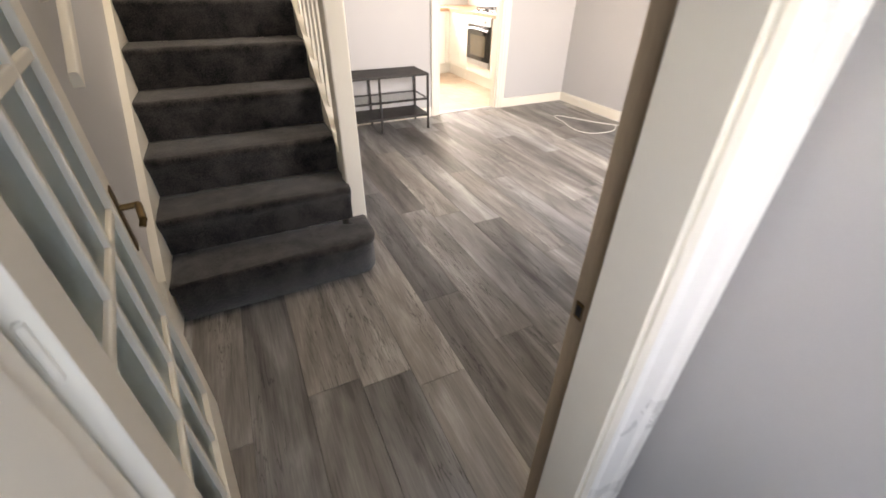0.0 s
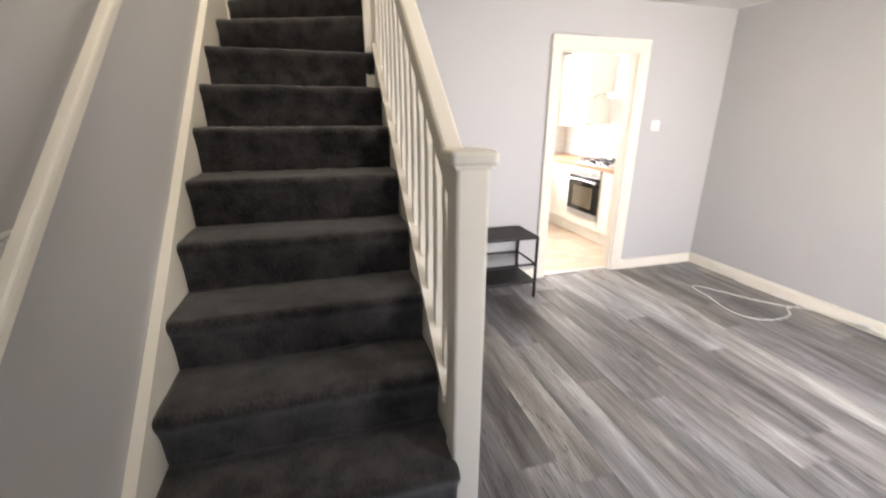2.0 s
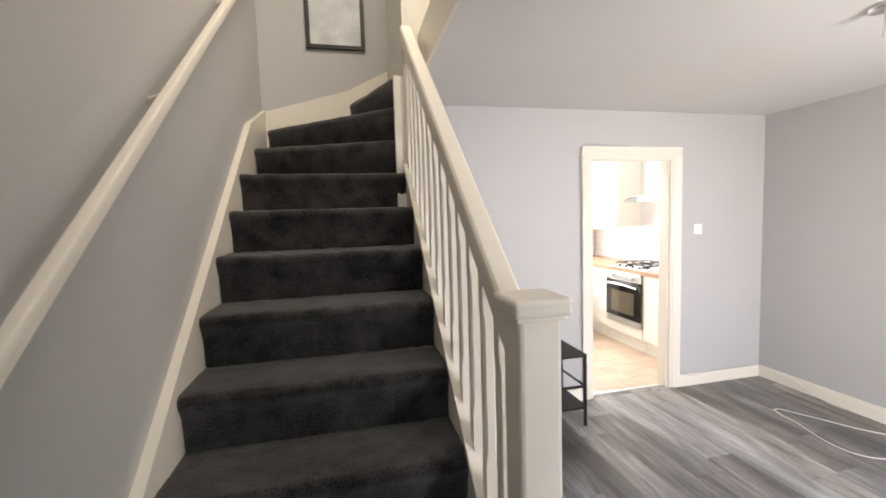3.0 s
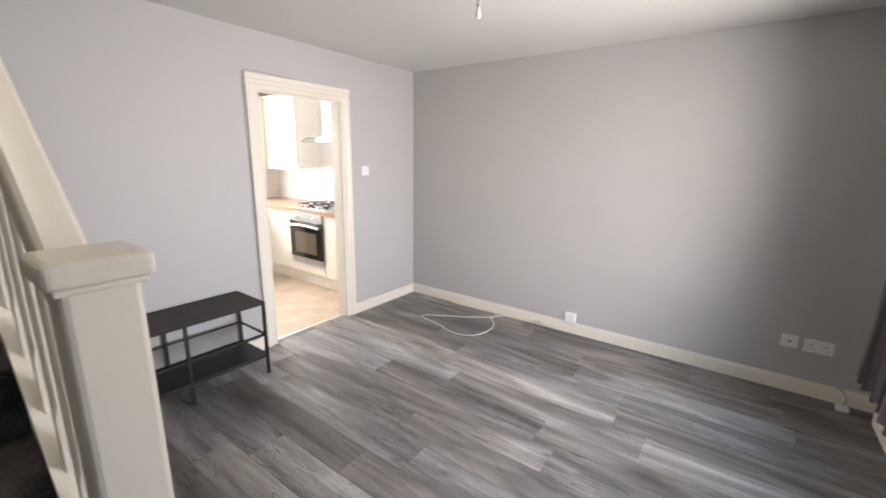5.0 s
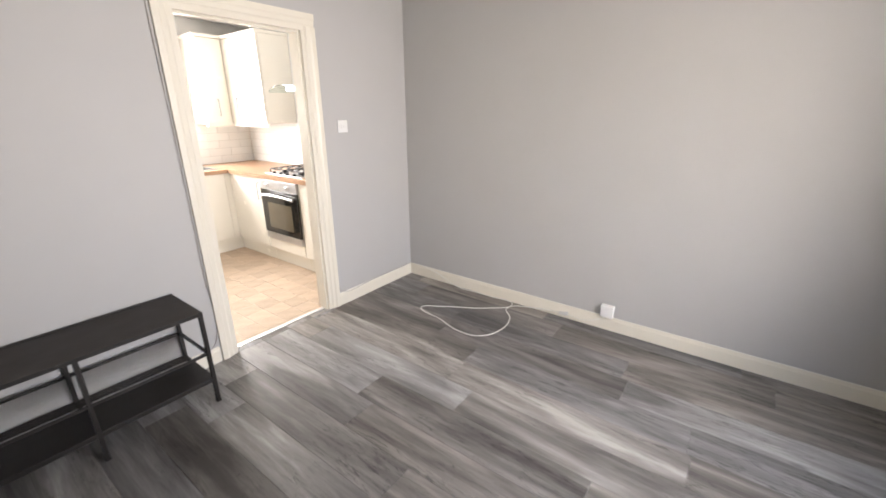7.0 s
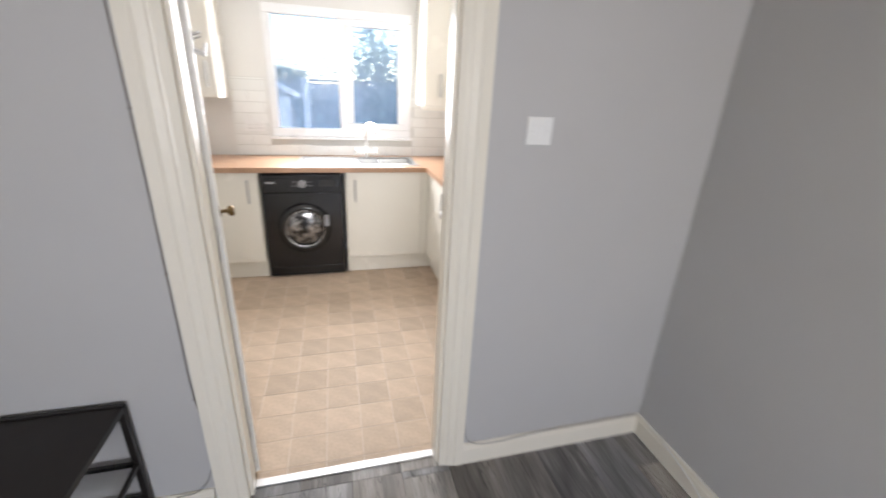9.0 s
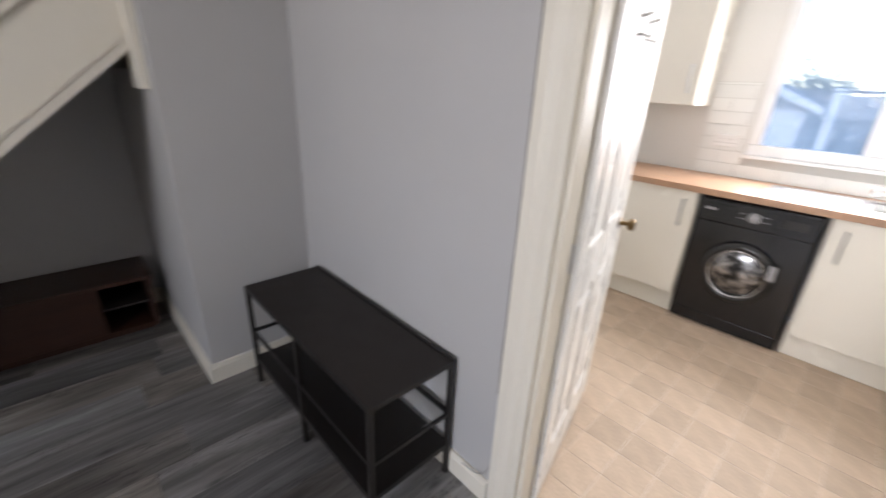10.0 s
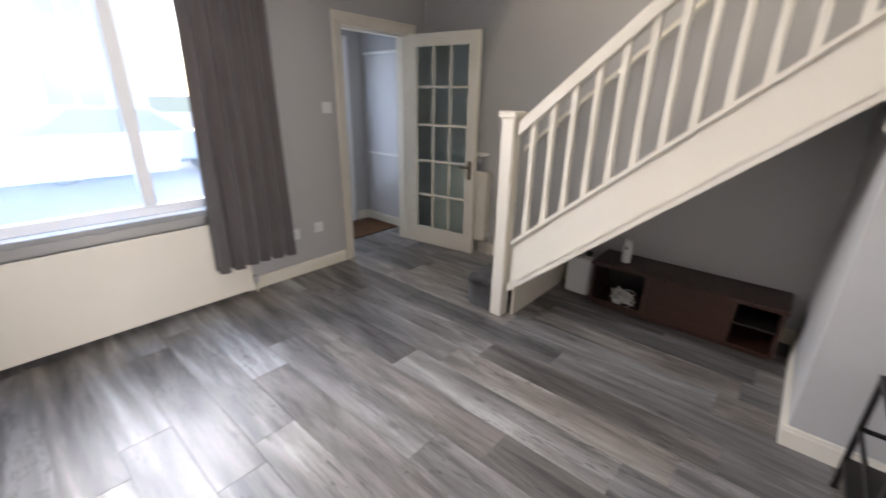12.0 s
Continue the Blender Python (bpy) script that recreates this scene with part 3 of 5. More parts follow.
def curtain(x0, x1, folds, seed):
    """A hanging curtain with deep folds, a heading at the top and a stitched hem."""
    ob = thing("curtain", (x0 + x1) / 2, YS + 0.14, 0.27, "dark grey eyelet curtain drawn to the side of the window", "curtain", "curtains at the street window")
    rnd = random.Random(seed)
    n, rows = folds * 14, 26
    ph = [rnd.uniform(-0.5, 0.5) for _ in range(folds + 1)]
    amp = [rnd.uniform(0.024, 0.042) for _ in range(folds + 1)]

    def sheet(z0, z1, rows, thick):
        bm = bmesh.new()
        grid = []
        for j in range(rows + 1):
            z = z0 + (z1 - z0) * j / rows
            g = (2.2 - z) / 1.95
            row = []
            for i in range(n + 1):
                u = i / n
                k = min(folds - 1, int(u * folds))
                w = u * folds - k
                a = amp[k] * (1 - w) + amp[k + 1] * w
                s = ph[k] * (1 - w) + ph[k + 1] * w
                y = YS + 0.155 + a * (0.75 + 0.35 * g) * math.sin(2 * math.pi * u * folds + s * g * 2.0) + 0.012 * math.sin(9 * u + 3 * z) * g
                x = x0 + (x1 - x0) * u + 0.012 * math.sin(2 * math.pi * u * folds * 2 + s) + (u - 0.5) * 0.05 * g
                zz = z + (0.012 * math.sin(2 * math.pi * u * folds + 1.0 + s) if j == 0 else 0)
                row.append((x, y, zz))
            grid.append([bm.verts.new(p) for p in row] + [bm.verts.new((p[0], p[1] - thick, p[2])) for p in row[::-1]])
        for a, b in zip(grid, grid[1:]):
            m = len(a)
            for i in range(m):
                bm.faces.new((a[i], a[(i + 1) % m], b[(i + 1) % m], b[i]))
        bmesh.ops.recalc_face_normals(bm, faces=bm.faces)
        return bm
    part("cloth", sheet(0.27, 2.16, rows, 0.003), M_CURTAIN, ob, smooth=True)
    part("hem", sheet(0.272, 0.33, 2, 0.006), M_CURTAIN, ob, smooth=True)
    return ob


curtain(-2.52, -1.98, 6, 3)
curtain(-0.84, -0.2, 6, 8)
pole = thing("curtain_pole", -1.3, YS + 0.155, 2.15, "dark metal curtain pole above the street window", "curtain pole")
part("rod", rod(bmesh.new(), (-2.6, YS + 0.155, 2.15), (-0.04, YS + 0.155, 2.15), 0.012), M_BLACK, pole)
for x in (-2.56, -1.33, -0.07):
    part("bracket", rod(bmesh.new(), (x, YS, 2.15), (x, YS + 0.155, 2.15), 0.007), M_BLACK, pole)


# ---- the staircase ----
RISE, GO, Y1 = 0.2, 0.235, -2.483
SL, SR = XW + 0.022, -3.285
stairs = thing("staircase", -3.7, -1.3, 0, "cream painted wooden staircase with worn charcoal carpet", "staircase")


def nose_y(k):
    return Y1 + GO * (k - 1)


def carpet_step(k, x0, x1, back):
    """Riser, rolled nosing and tread of one carpeted step, softly uneven."""
    y, z, zb = nose_y(k), RISE * k, RISE * (k - 1)
    pr = [(y + 0.034, zb), (y + 0.031, z - 0.14), (y + 0.027, z - 0.10), (y + 0.021, z - 0.075), (y + 0.012, z - 0.055), (y + 0.004, z - 0.04), (y, z - 0.026),
          (y + 0.002, z - 0.014), (y + 0.009, z - 0.005), (y + 0.02, z - 0.001)]
    for f in (0.2, 0.4, 0.6, 0.8, 1.0):
        pr.append((y + 0.026 + (back - y - 0.026) * f, z))
    pr.append((back, z - 0.03))
    bm = bmesh.new()
    n = 44
    rows = []
    for i in range(n + 1):
        x = x0 + (x1 - x0) * i / n
        row = []
        for a, b in pr:
            q = Vector((x * 14, a * 14, b * 14 + k))
            w = noise.noise(q) * 0.006 + noise.noise(q * 3.1) * 0.004
            row.append(bm.verts.new((x, a - abs(w) * 0.8, b + w * 0.6)))
        rows.append(row)
    for a, b in zip(rows, rows[1:]):
        for i in range(len(pr) - 1):
            bm.faces.new((a[i], a[i + 1], b[i + 1], b[i]))
    bm.faces.new(rows[0])
    bm.faces.new(rows[-1][::-1])
    bmesh.ops.recalc_face_normals(bm, faces=bm.faces)
    return part("step", bm, M_CARPET, stairs, smooth=True)


def soft_slab(pts, z0, z1, roll=0.022):
    """A carpeted slab over an outline, with a rolled upper edge."""
    bm = bmesh.new()
    c = Vector((sum(p[0] for p in pts) / len(pts), sum(p[1] for p in pts) / len(pts), 0))
    dense = []
    for p, q in zip(pts, pts[1:] + pts[:1]):
        m = max(1, int((Vector(q) - Vector(p)).length / 0.03))
        dense += [Vector((p[0] + (q[0] - p[0]) * i / m, p[1] + (q[1] - p[1]) * i / m, 0)) for i in range(m)]
    rows = []
    for inset, z in ((0.012, z0), (0.012, z1 - 0.055), (0.002, z1 - 0.04), (0.0, z1 - 0.024), (0.006, z1 - 0.008), (0.022, z1), (0.08, z1)):
        row = []
        for p in dense:
            d = (c - p).normalized()
            w = noise.noise(p * 16 + Vector((0, 0, z * 9))) * 0.005
            row.append(bm.verts.new((p.x + d.x * (inset + w), p.y + d.y * (inset + w), z + (w if z > z0 else 0))))
        rows.append(row)
    k = len(dense)
    for a, b in zip(rows, rows[1:]):
        for i in range(k):
            bm.faces.new((a[i], a[(i + 1) % k], b[(i + 1) % k], b[i]))
    bm.faces.new(rows[-1])
    bm.faces.new(rows[0][::-1])
    bmesh.ops.recalc_face_normals(bm, faces=bm.faces)
    return bm


# bottom step with a rounded end that wraps round the newel
bull = [(SL, nose_y(1)), (-3.34, nose_y(1) + 0.002)]
bull += [(-3.335 + 0.125 * math.sin(radians(a)), -2.355 - 0.125 * math.cos(radians(a))) for a in range(15, 91, 15)]
bull += [(-3.21, -2.19), (-3.31, -2.19), (-3.31, -2.2), (SL, -2.2)]
part("step", soft_slab(bull, 0.0, RISE), M_CARPET, stairs, "lowest carpeted step with a rounded end", smooth=True)
for k in range(2, 10):
    carpet_step(k, SL, SR, nose_y(k + 1) + 0.04 if k < 9 else -0.12)
PX = -3.285
part("step", soft_slab([(SL, -0.2), (PX, -0.54), (PX, YN - 0.002), (SL, YN - 0.002)], 1.8, 2.0), M_CARPET, stairs, "carpeted winder step", smooth=True)
part("step", soft_slab([(SL, YN - 0.01), (-3.75, -0.13), (PX, -0.5), (PX, YN - 0.002), (-3.75, YN - 0.002)], 2.0, 2.2), M_CARPET, stairs, "carpeted winder step", smooth=True)
part("step", soft_slab([(-3.58, YN - 0.002), (-3.44, -0.1), (PX, -0.44), (PX + 0.012, YN - 0.002)], 2.2, 2.4), M_CARPET, stairs, "carpeted winder step", smooth=True)

slope = RISE / GO


def line_z(y):
    return RISE + (y - Y1) * slope


def sloped(bm, x0, x1, y0, y1, lo, hi):
    """A board parallel to the stairs, from lo to hi above the line of the nosings, between two upright cuts."""
    return prism(bm, ((y0, line_z(y0) + lo), (y1, line_z(y1) + lo), (y1, line_z(y1) + hi), (y0, line_z(y0) + hi)), "x", x0, x1)


part("outer_string", sloped(bmesh.new(), -3.285, -3.245, -2.09, -0.541, -0.34, 0.0), M_WOOD, stairs, "cream painted sloping string board")
part("string_capping", sloped(bmesh.new(), -3.295, -3.225, -2.09, -0.541, 0.002, 0.03), M_WOOD, stairs)
part("string_moulding", sloped(bmesh.new(), -3.2448, -3.225, -2.09, -0.541, -0.335, -0.29), M_WOOD, stairs, "raised moulding along the string")
part("string_bead", sloped(bmesh.new(), -3.2245, -3.215, -2.09, -0.541, -0.287, -0.272), M_WOOD, stairs)
bm = sloped(bmesh.new(), XW + 0.001, SL + 0.004, -2.5, -0.3, -0.25, 0.065)
prism(bm, ((-2.6, 0.0), (-2.5, 0.0), (-2.5, line_z(-2.5) + 0.065), (-2.6, 0.1)), "x", XW + 0.001, SL + 0.004)
part("wall_string", bm, M_WOOD, stairs, "cream string board against the wall")
part("wall_string_moulding", sloped(bmesh.new(), SL + 0.0045, SL + 0.013, -2.5, -0.3, 0.044, 0.066), M_WOOD, stairs)
bm = bmesh.new()
prism(bm, ((SL, 2.0), (SL, 2.33), (-3.6, 2.49), (PX, 2.65), (PX, 2.0)), "y", YN - 0.02, YN - 0.001)
prism(bm, ((-0.3, 1.8), (-0.3, line_z(-0.3) + 0.065), (YN - 0.002, 2.34), (YN - 0.002, 1.8)), "x", XW + 0.001, SL + 0.004)
part("winder_skirting", bm, M_WOOD, stairs, "cream skirting sweeping round the winder steps")
part("soffit", prism(bmesh.new(), ((-2.085, 0.0), (-2.065, 0.0), (-2.065, line_z(-2.065) - 0.325), (-0.545, line_z(-0.545) - 0.325), (-0.545, line_z(-0.545) - 0.31), (-2.085, line_z(-2.085) - 0.31)), "x", XW + 0.03, -3.29), M_WOOD, stairs, "cream lining under the stairs")

newel = part("newel_post", boxes((-3.294, -2.203, 0, -3.202, -2.111, 1.335), bev=0.009), M_WOOD, stairs)
bm = bmesh.new()
box(bm, -3.311, -2.22, 1.334, -3.185, -2.094, 1.372, 0.011, 3)
box(bm, -3.301, -2.21, 1.325, -3.195, -2.104, 1.3345, 0.003)
part("newel_cap", bm, M_WOOD, newel, "flat cap with rounded edges")
part("half_newel", boxes((-3.335, -0.575, 1.35, -3.195, -0.541, H - 0.004), bev=0.003), M_WOOD, stairs, "cream half post fixed to the wall")


def handrail_bm(x, w, lo, hi, y0, y1):
    """A moulded rail parallel to the stairs."""
    bm = bmesh.new()
    prof = ((-w, lo), (w, lo), (w, hi - 0.02), (w * 0.92, hi - 0.008), (w * 0.7, hi - 0.001), (w * 0.3, hi), (-w * 0.3, hi), (-w * 0.7, hi - 0.001), (-w * 0.92, hi - 0.008), (-w, hi - 0.02))
    rows = [[bm.verts.new((x + a, y, line_z(y) + b)) for a, b in prof] for y in (y0, y1)]
    k = len(prof)
    for i in range(k):
        bm.faces.new((rows[0][i], rows[1][i], rows[1][(i + 1) % k], rows[0][(i + 1) % k]))
    bm.faces.new(rows[0][::-1])
    bm.faces.new(rows[1])
    bmesh.ops.recalc_face_normals(bm, faces=bm.faces)
    return bm


part("handrail", handrail_bm(-3.25, 0.033, 0.70, 0.785, -2.09, -0.541), M_WOOD, stairs)
for i in range(13):
    y = -2.005 + i * 0.1163
    lo, hi = line_z(y) + 0.012, line_z(y) + 0.715
    bm = bmesh.new()
    a, c = 0.017, 0.0125
    prof = ((lo, a, a), (lo + 0.13, a, a), (lo + 0.165, c, c), (hi - 0.165, c, c), (hi - 0.13, a, a), (hi, a, a))
    rows = []
    for z, s, _ in prof:
        ch = 0.0 if s == a else 0.006
        o = []
        for sx, sy in ((1, 1), (-1, 1), (-1, -1), (1, -1)):
            first, second = (a * sx, (a - ch - 0.0005) * sy), ((a - ch - 0.0005) * sx, a * sy)
            o += [first, second] if sx * sy > 0 else [second, first]
        rows.append([bm.verts.new((-3.255 + p, y + q, z)) for p, q in o])
    for r0, r1 in zip(rows, rows[1:]):
        for j in range(8):
            bm.faces.new((r0[j], r0[(j + 1) % 8], r1[(j + 1) % 8], r1[j]))
    bm.faces.new(rows[0][::-1])
    bm.faces.new(rows[-1])
    bmesh.ops.recalc_face_normals(bm, faces=bm.faces)
    part("baluster", bm, M_WOOD, stairs)

wrail = thing("wall_handrail", -4.14, -1.9, 1.1, "cream painted wooden handrail fixed along the stair wall", "handrail")
part("rail", handrail_bm(-4.125, 0.015, 0.895, 0.938, -2.56, -0.2), M_WOOD, wrail)
for y in (-2.3, -1.5, -0.7):
    bm = rod(bmesh.new(), (XW, y, line_z(y) + 0.885), (-4.135, y, line_z(y) + 0.905), 0.007)
    part("bracket", bm, M_WOOD, wrail)

pic = thing("picture_frame", -3.65, YN, 2.79, "black framed pale print on the stair wall", "picture frame")
bm = bmesh.new()
for r in ((-3.86, 2.79, -3.44, 2.82), (-3.86, 3.30, -3.44, 3.33), (-3.86, 2.82, -3.83, 3.30), (-3.47, 2.82, -3.44, 3.30)):
    box(bm, r[0], YN - 0.024, r[1], r[2], YN - 0.001, r[3], 0.003)
part("frame", bm, M_BLACK, pic)
part("print", boxes((-3.83, YN - 0.012, 2.82, -3.47, YN - 0.002, 3.30)), M_PAPER, pic)


# ---- doors ----
def leaf_frame(x, y, degrees):
    """A pose whose x runs from the hinge along the door leaf, y across its thickness."""
    return Matrix.Translation((x, y, 0)) @ Matrix.Rotation(radians(degrees), 4, "Z")


def placed(ob, m):
    ob.matrix_world = m
    return ob


def hinge(bm, x, z):
    rod(bm, (x, 0, z - 0.04), (x, 0, z + 0.04), 0.006, 10)
    rod(bm, (x, 0, z - 0.044), (x, 0, z + 0.044), 0.004, 8)
    return bm


gdoor = thing("glazed_door", 0, 0, 0, "cream painted glazed door with fifteen reeded panes, standing open", "door")
W, HH, TH = 0.75, 1.975, 0.036
st, top_r, bot_r, mun = 0.098, 0.105, 0.185, 0.022
part("stile", boxes((0.002, -TH / 2, 0.008, st, TH / 2, HH), bev=0.002), M_WOOD, gdoor)
part("stile", boxes((W - st, -TH / 2, 0.008, W, TH / 2, HH), bev=0.002), M_WOOD, gdoor)
part("rail", boxes((st, -TH / 2, HH - top_r, W - st, TH / 2, HH)), M_WOOD, gdoor)
part("rail", boxes((st, -TH / 2, 0.008, W - st, TH / 2, bot_r)), M_WOOD, gdoor)
gw, gh = (W - 2 * st) / 3, (HH - top_r - bot_r) / 5
for i in (1, 2):
    x = st + gw * i
    part("glazing_bar", boxes((x - mun / 2, -0.014, bot_r, x + mun / 2, 0.014, HH - top_r), bev=0.004), M_WOOD, gdoor)
for j in range(1, 5):
    z = bot_r + gh * j
    part("glazing_bar", boxes((st, -0.0135, z - mun / 2, W - st, 0.0135, z + mun / 2), bev=0.004), M_WOOD, gdoor)
for i in range(3):
    for j in range(5):
        part("pane", boxes((st + gw * i - 0.002, -0.002, bot_r + gh * j - 0.002, st + gw * (i + 1) + 0.002, 0.002, bot_r + gh * (j + 1) + 0.002)), M_TINT, gdoor)
for s in (1, -1):
    hp = part("handle_plate", boxes((W - 0.072, s * TH / 2, 0.73, W - 0.034, s * (TH / 2 + 0.004), 0.90) if s > 0 else (W - 0.072, -TH / 2 - 0.004, 0.73, W - 0.034, -TH / 2, 0.90), bev=0.0015), M_BRASS, gdoor, "aged brass lever handle plate")
    bm = rod(bmesh.new(), (W - 0.053, s * (TH / 2 + 0.003), 0.845), (W - 0.053, s * (TH / 2 + 0.045), 0.845), 0.008)
    rod(bm, (W - 0.053, s * (TH / 2 + 0.042), 0.845), (W - 0.125, s * (TH / 2 + 0.046), 0.835), 0.0085)
    rod(bm, (W - 0.125, s * (TH / 2 + 0.046), 0.835), (W - 0.135, s * (TH / 2 + 0.04), 0.822), 0.0075)
    part("lever", bm, M_BRASS, hp)
for z in (0.2, 1.0, 1.75):
    part("hinge", hinge(bmesh.new(), 0.0, z), M_WOOD, gdoor)
bm = bmesh.new()
for i in range(4):
    x = 0.2 + i * 0.12
    box(bm, x, TH / 2, 1.83, x + 0.012, TH / 2 + 0.003, 1.87, 0.001)
    rod(bm, (x + 0.006, TH / 2 + 0.002, 1.835), (x + 0.006, TH / 2 + 0.03, 1.845), 0.003, 8)
box(bm, 0.14, TH / 2 - 0.001, 1.865, 0.62, TH / 2 + 0.006, 1.885, 0.002)
part("hook_rail", bm, M_STEEL, gdoor, "row of metal coat hooks")
placed(gdoor, leaf_frame(-3.945, YS + 0.02, 98.3))

kdoor = thing("panel_door", 0, 0, 0, "white moulded panel door standing open into the kitchen", "door")
W, HH = 0.725, 1.955
part("slab", boxes((0.002, -0.012, 0.01, W, 0.012, HH)), M_WOODW, kdoor)
cols = ((0.105, W / 2 - 0.045), (W / 2 + 0.045, W - 0.105))
rows = ((0.2, 0.80), (0.98, 1.52), (1.62, 1.83))
for s in (1, -1):
    bm = bmesh.new()
    y0, y1 = (0.012, 0.018) if s > 0 else (-0.018, -0.012)
    xs = [0.002, cols[0][0], cols[0][1], cols[1][0], cols[1][1], W]
    for a, b in ((xs[0], xs[1]), (xs[2], xs[3]), (xs[4], xs[5])):
        box(bm, a, y0, 0.01, b, y1, HH, 0.003)
    zs = [0.01] + [v for r in rows for v in r] + [HH]
    for a, b in ((zs[0], zs[1]), (zs[2], zs[3]), (zs[4], zs[5]), (zs[6], zs[7])):
        for c in cols:
            box(bm, c[0], y0, a, c[1], y1 - s * 0.0004 if s > 0 else y1, b)
    part("framing", bm, M_WOODW, kdoor)
    for c in cols:
        for r in rows:
            bm = bmesh.new()
            box(bm, c[0] + 0.03, 0.0115 * s if s > 0 else -0.0165, r[0] + 0.03, c[1] - 0.03, 0.0165 if s > 0 else -0.0115, r[1] - 0.03, 0.004)
            part("panel", bm, M_WOODW, kdoor)
    kn = bmesh.new()
    ring(kn, (W - 0.06, s * 0.018, 0.92), (0, s, 0), ((0, 0.024), (0.004, 0.024), (0.006, 0.009), (0.03, 0.009), (0.036, 0.022), (0.05, 0.026), (0.06, 0.018)), 20)
    part("knob", kn, M_BRASS, kdoor, "small brass door knob")
for x in (0.23, 0.36):
    bm = bmesh.new()
    box(bm, x - 0.008, -0.022, 1.55, x + 0.008, -0.018, 1.62, 0.001)
    rod(bm, (x, -0.02, 1.565), (x, -0.05, 1.555), 0.005, 10)
    rod(bm, (x, -0.05, 1.555), (x, -0.055, 1.585), 0.005, 10)
    rod(bm, (x, -0.02, 1.605), (x, -0.045, 1.615), 0.005, 10)
    part("coat_hook", bm, M_STEEL, kdoor)
for z in (0.24, 0.98, 1.72):
    part("hinge", hinge(bmesh.new(), 0.0, z), M_STEEL, kdoor)
for z in (0.24, 0.98, 1.72):
    hl = part("hinge_leaf", boxes((0.0, 0.0, 0.0, 0.0015, 0.03, 0.09), bev=0.0004), M_STEEL, kdoor)
    hl.matrix_local = Matrix.Rotation(radians(-104.5), 4, "Z") @ Matrix.Translation((-0.001, -0.034, z - 0.045))
placed(kdoor, leaf_frame(KD0 + 0.03, T - 0.005, 104.5))

fdoor = thing("front_door", -3.62, HY - 0.06, 0, "white front door with a tall frosted glass panel", "door")
dy0, dy1 = HY - 0.09, HY - 0.04
part("frame", boxes((-4.018, HY - 0.11, 0, -3.98, HY + 0.004, 2.048), (-3.26, HY - 0.11, 0, -3.222, HY + 0.004, 2.048), (-3.98, HY - 0.11, 2.01, -3.26, HY + 0.004, 2.048)), M_UPVC, fdoor)
part("leaf", boxes((-3.978, dy0, 0.01, -3.88, dy1, 2.008), (-3.36, dy0, 0.01, -3.262, dy1, 2.008), (-3.88, dy0, 0.01, -3.36, dy1, 1.2), (-3.88, dy0, 1.85, -3.36, dy1, 2.008), bev=0.003), M_UPVC, fdoor)
gl = part("glass_panel", boxes((-3.88, HY - 0.07, 1.2, -3.36, HY - 0.062, 1.85)), glass_material("frosted_door_glass", (0.93, 0.95, 0.98), 0.6), fdoor, "frosted glass")
mat_ob = thing("door_mat", -3.85, -4.45, 0, "brown coir mat on the hall floor inside the front door", "mat")
part("coir", boxes((-4.16, -4.72, 0.0, -3.52, -4.2, 0.014), bev=0.004), M_MAT, mat_ob)

# radiator with a shelf, behind the glazed door
r2 = radiator(-0.36, 0.30, 0.0, 1, 0.14, 0.81, "cream panel radiator on the wall behind the glazed door")
r2.location = (0, 0, 0)
for c in r2.children:
    c.location = (0, 0, 0)
r2.matrix_world = Matrix.Translation((XW, -3.27, 0)) @ Matrix.Rotation(radians(-90), 4, "Z")
rs = thing("radiator_shelf", XW, -3.25, 0.93, "white shelf on the wall above a radiator", "shelf")
part("board", boxes((XW, -3.6, 0.945, XW + 0.125, -2.96, 0.965), bev=0.003), M_WOODW, rs)
part("bracket", boxes((XW, -3.5, 0.87, XW + 0.006, -3.47, 0.945), (XW, -3.5, 0.935, XW + 0.1, -3.47, 0.9445)), M_WOODW, rs)
part("bracket", boxes((XW, -3.09, 0.87, XW + 0.006, -3.06, 0.945), (XW, -3.09, 0.935, XW + 0.1, -3.06, 0.9445)), M_WOODW, rs)


# ---- sockets and switches ----
def plate(name, x, y, z, nx, ny, w, h, label, category, group, bits, proud=0.009):
    """A moulded wall plate whose face looks along (nx, ny); bits: small rows of (kind, u, v, width, height)."""
    ob = thing(name, 0, 0, 0, label, category, group)
    part("faceplate", boxes((-w / 2, 0, -h / 2, w / 2, proud, h / 2), bev=0.003), M_WHITEP, ob)
    for kind, u, v, bw, bh in bits:
        if kind == "rocker":
            part("rocker", boxes((u - bw / 2, proud - 0.001, v - bh / 2, u + bw / 2, proud + 0.004, v + bh / 2), bev=0.0015), M_WHITEP, ob)
        elif kind == "hole":
            # dark plates on the face carry the shade of the holes
            part("socket_hole", boxes((u - bw / 2, proud - 0.001, v - bh / 2, u + bw / 2, proud + 0.0006, v + bh / 2)), M_INSHADE, ob)
        elif kind == "indicator":
            part("indicator", boxes((u - bw / 2, proud, v - bh / 2, u + bw / 2, proud + 0.0045, v + bh / 2)), M_RED, ob, "red switch mark")
        else:
            bm = rod(bmesh.new(), (u, proud - 0.001, v), (u, proud + 0.0008, v), bw / 2, 10)
            part("screw", bm, M_STEEL, ob)
    ob.matrix_world = Matrix.Translation((x, y, z)) @ Matrix.Rotation(math.atan2(-nx, ny), 4, "Z")
    return ob


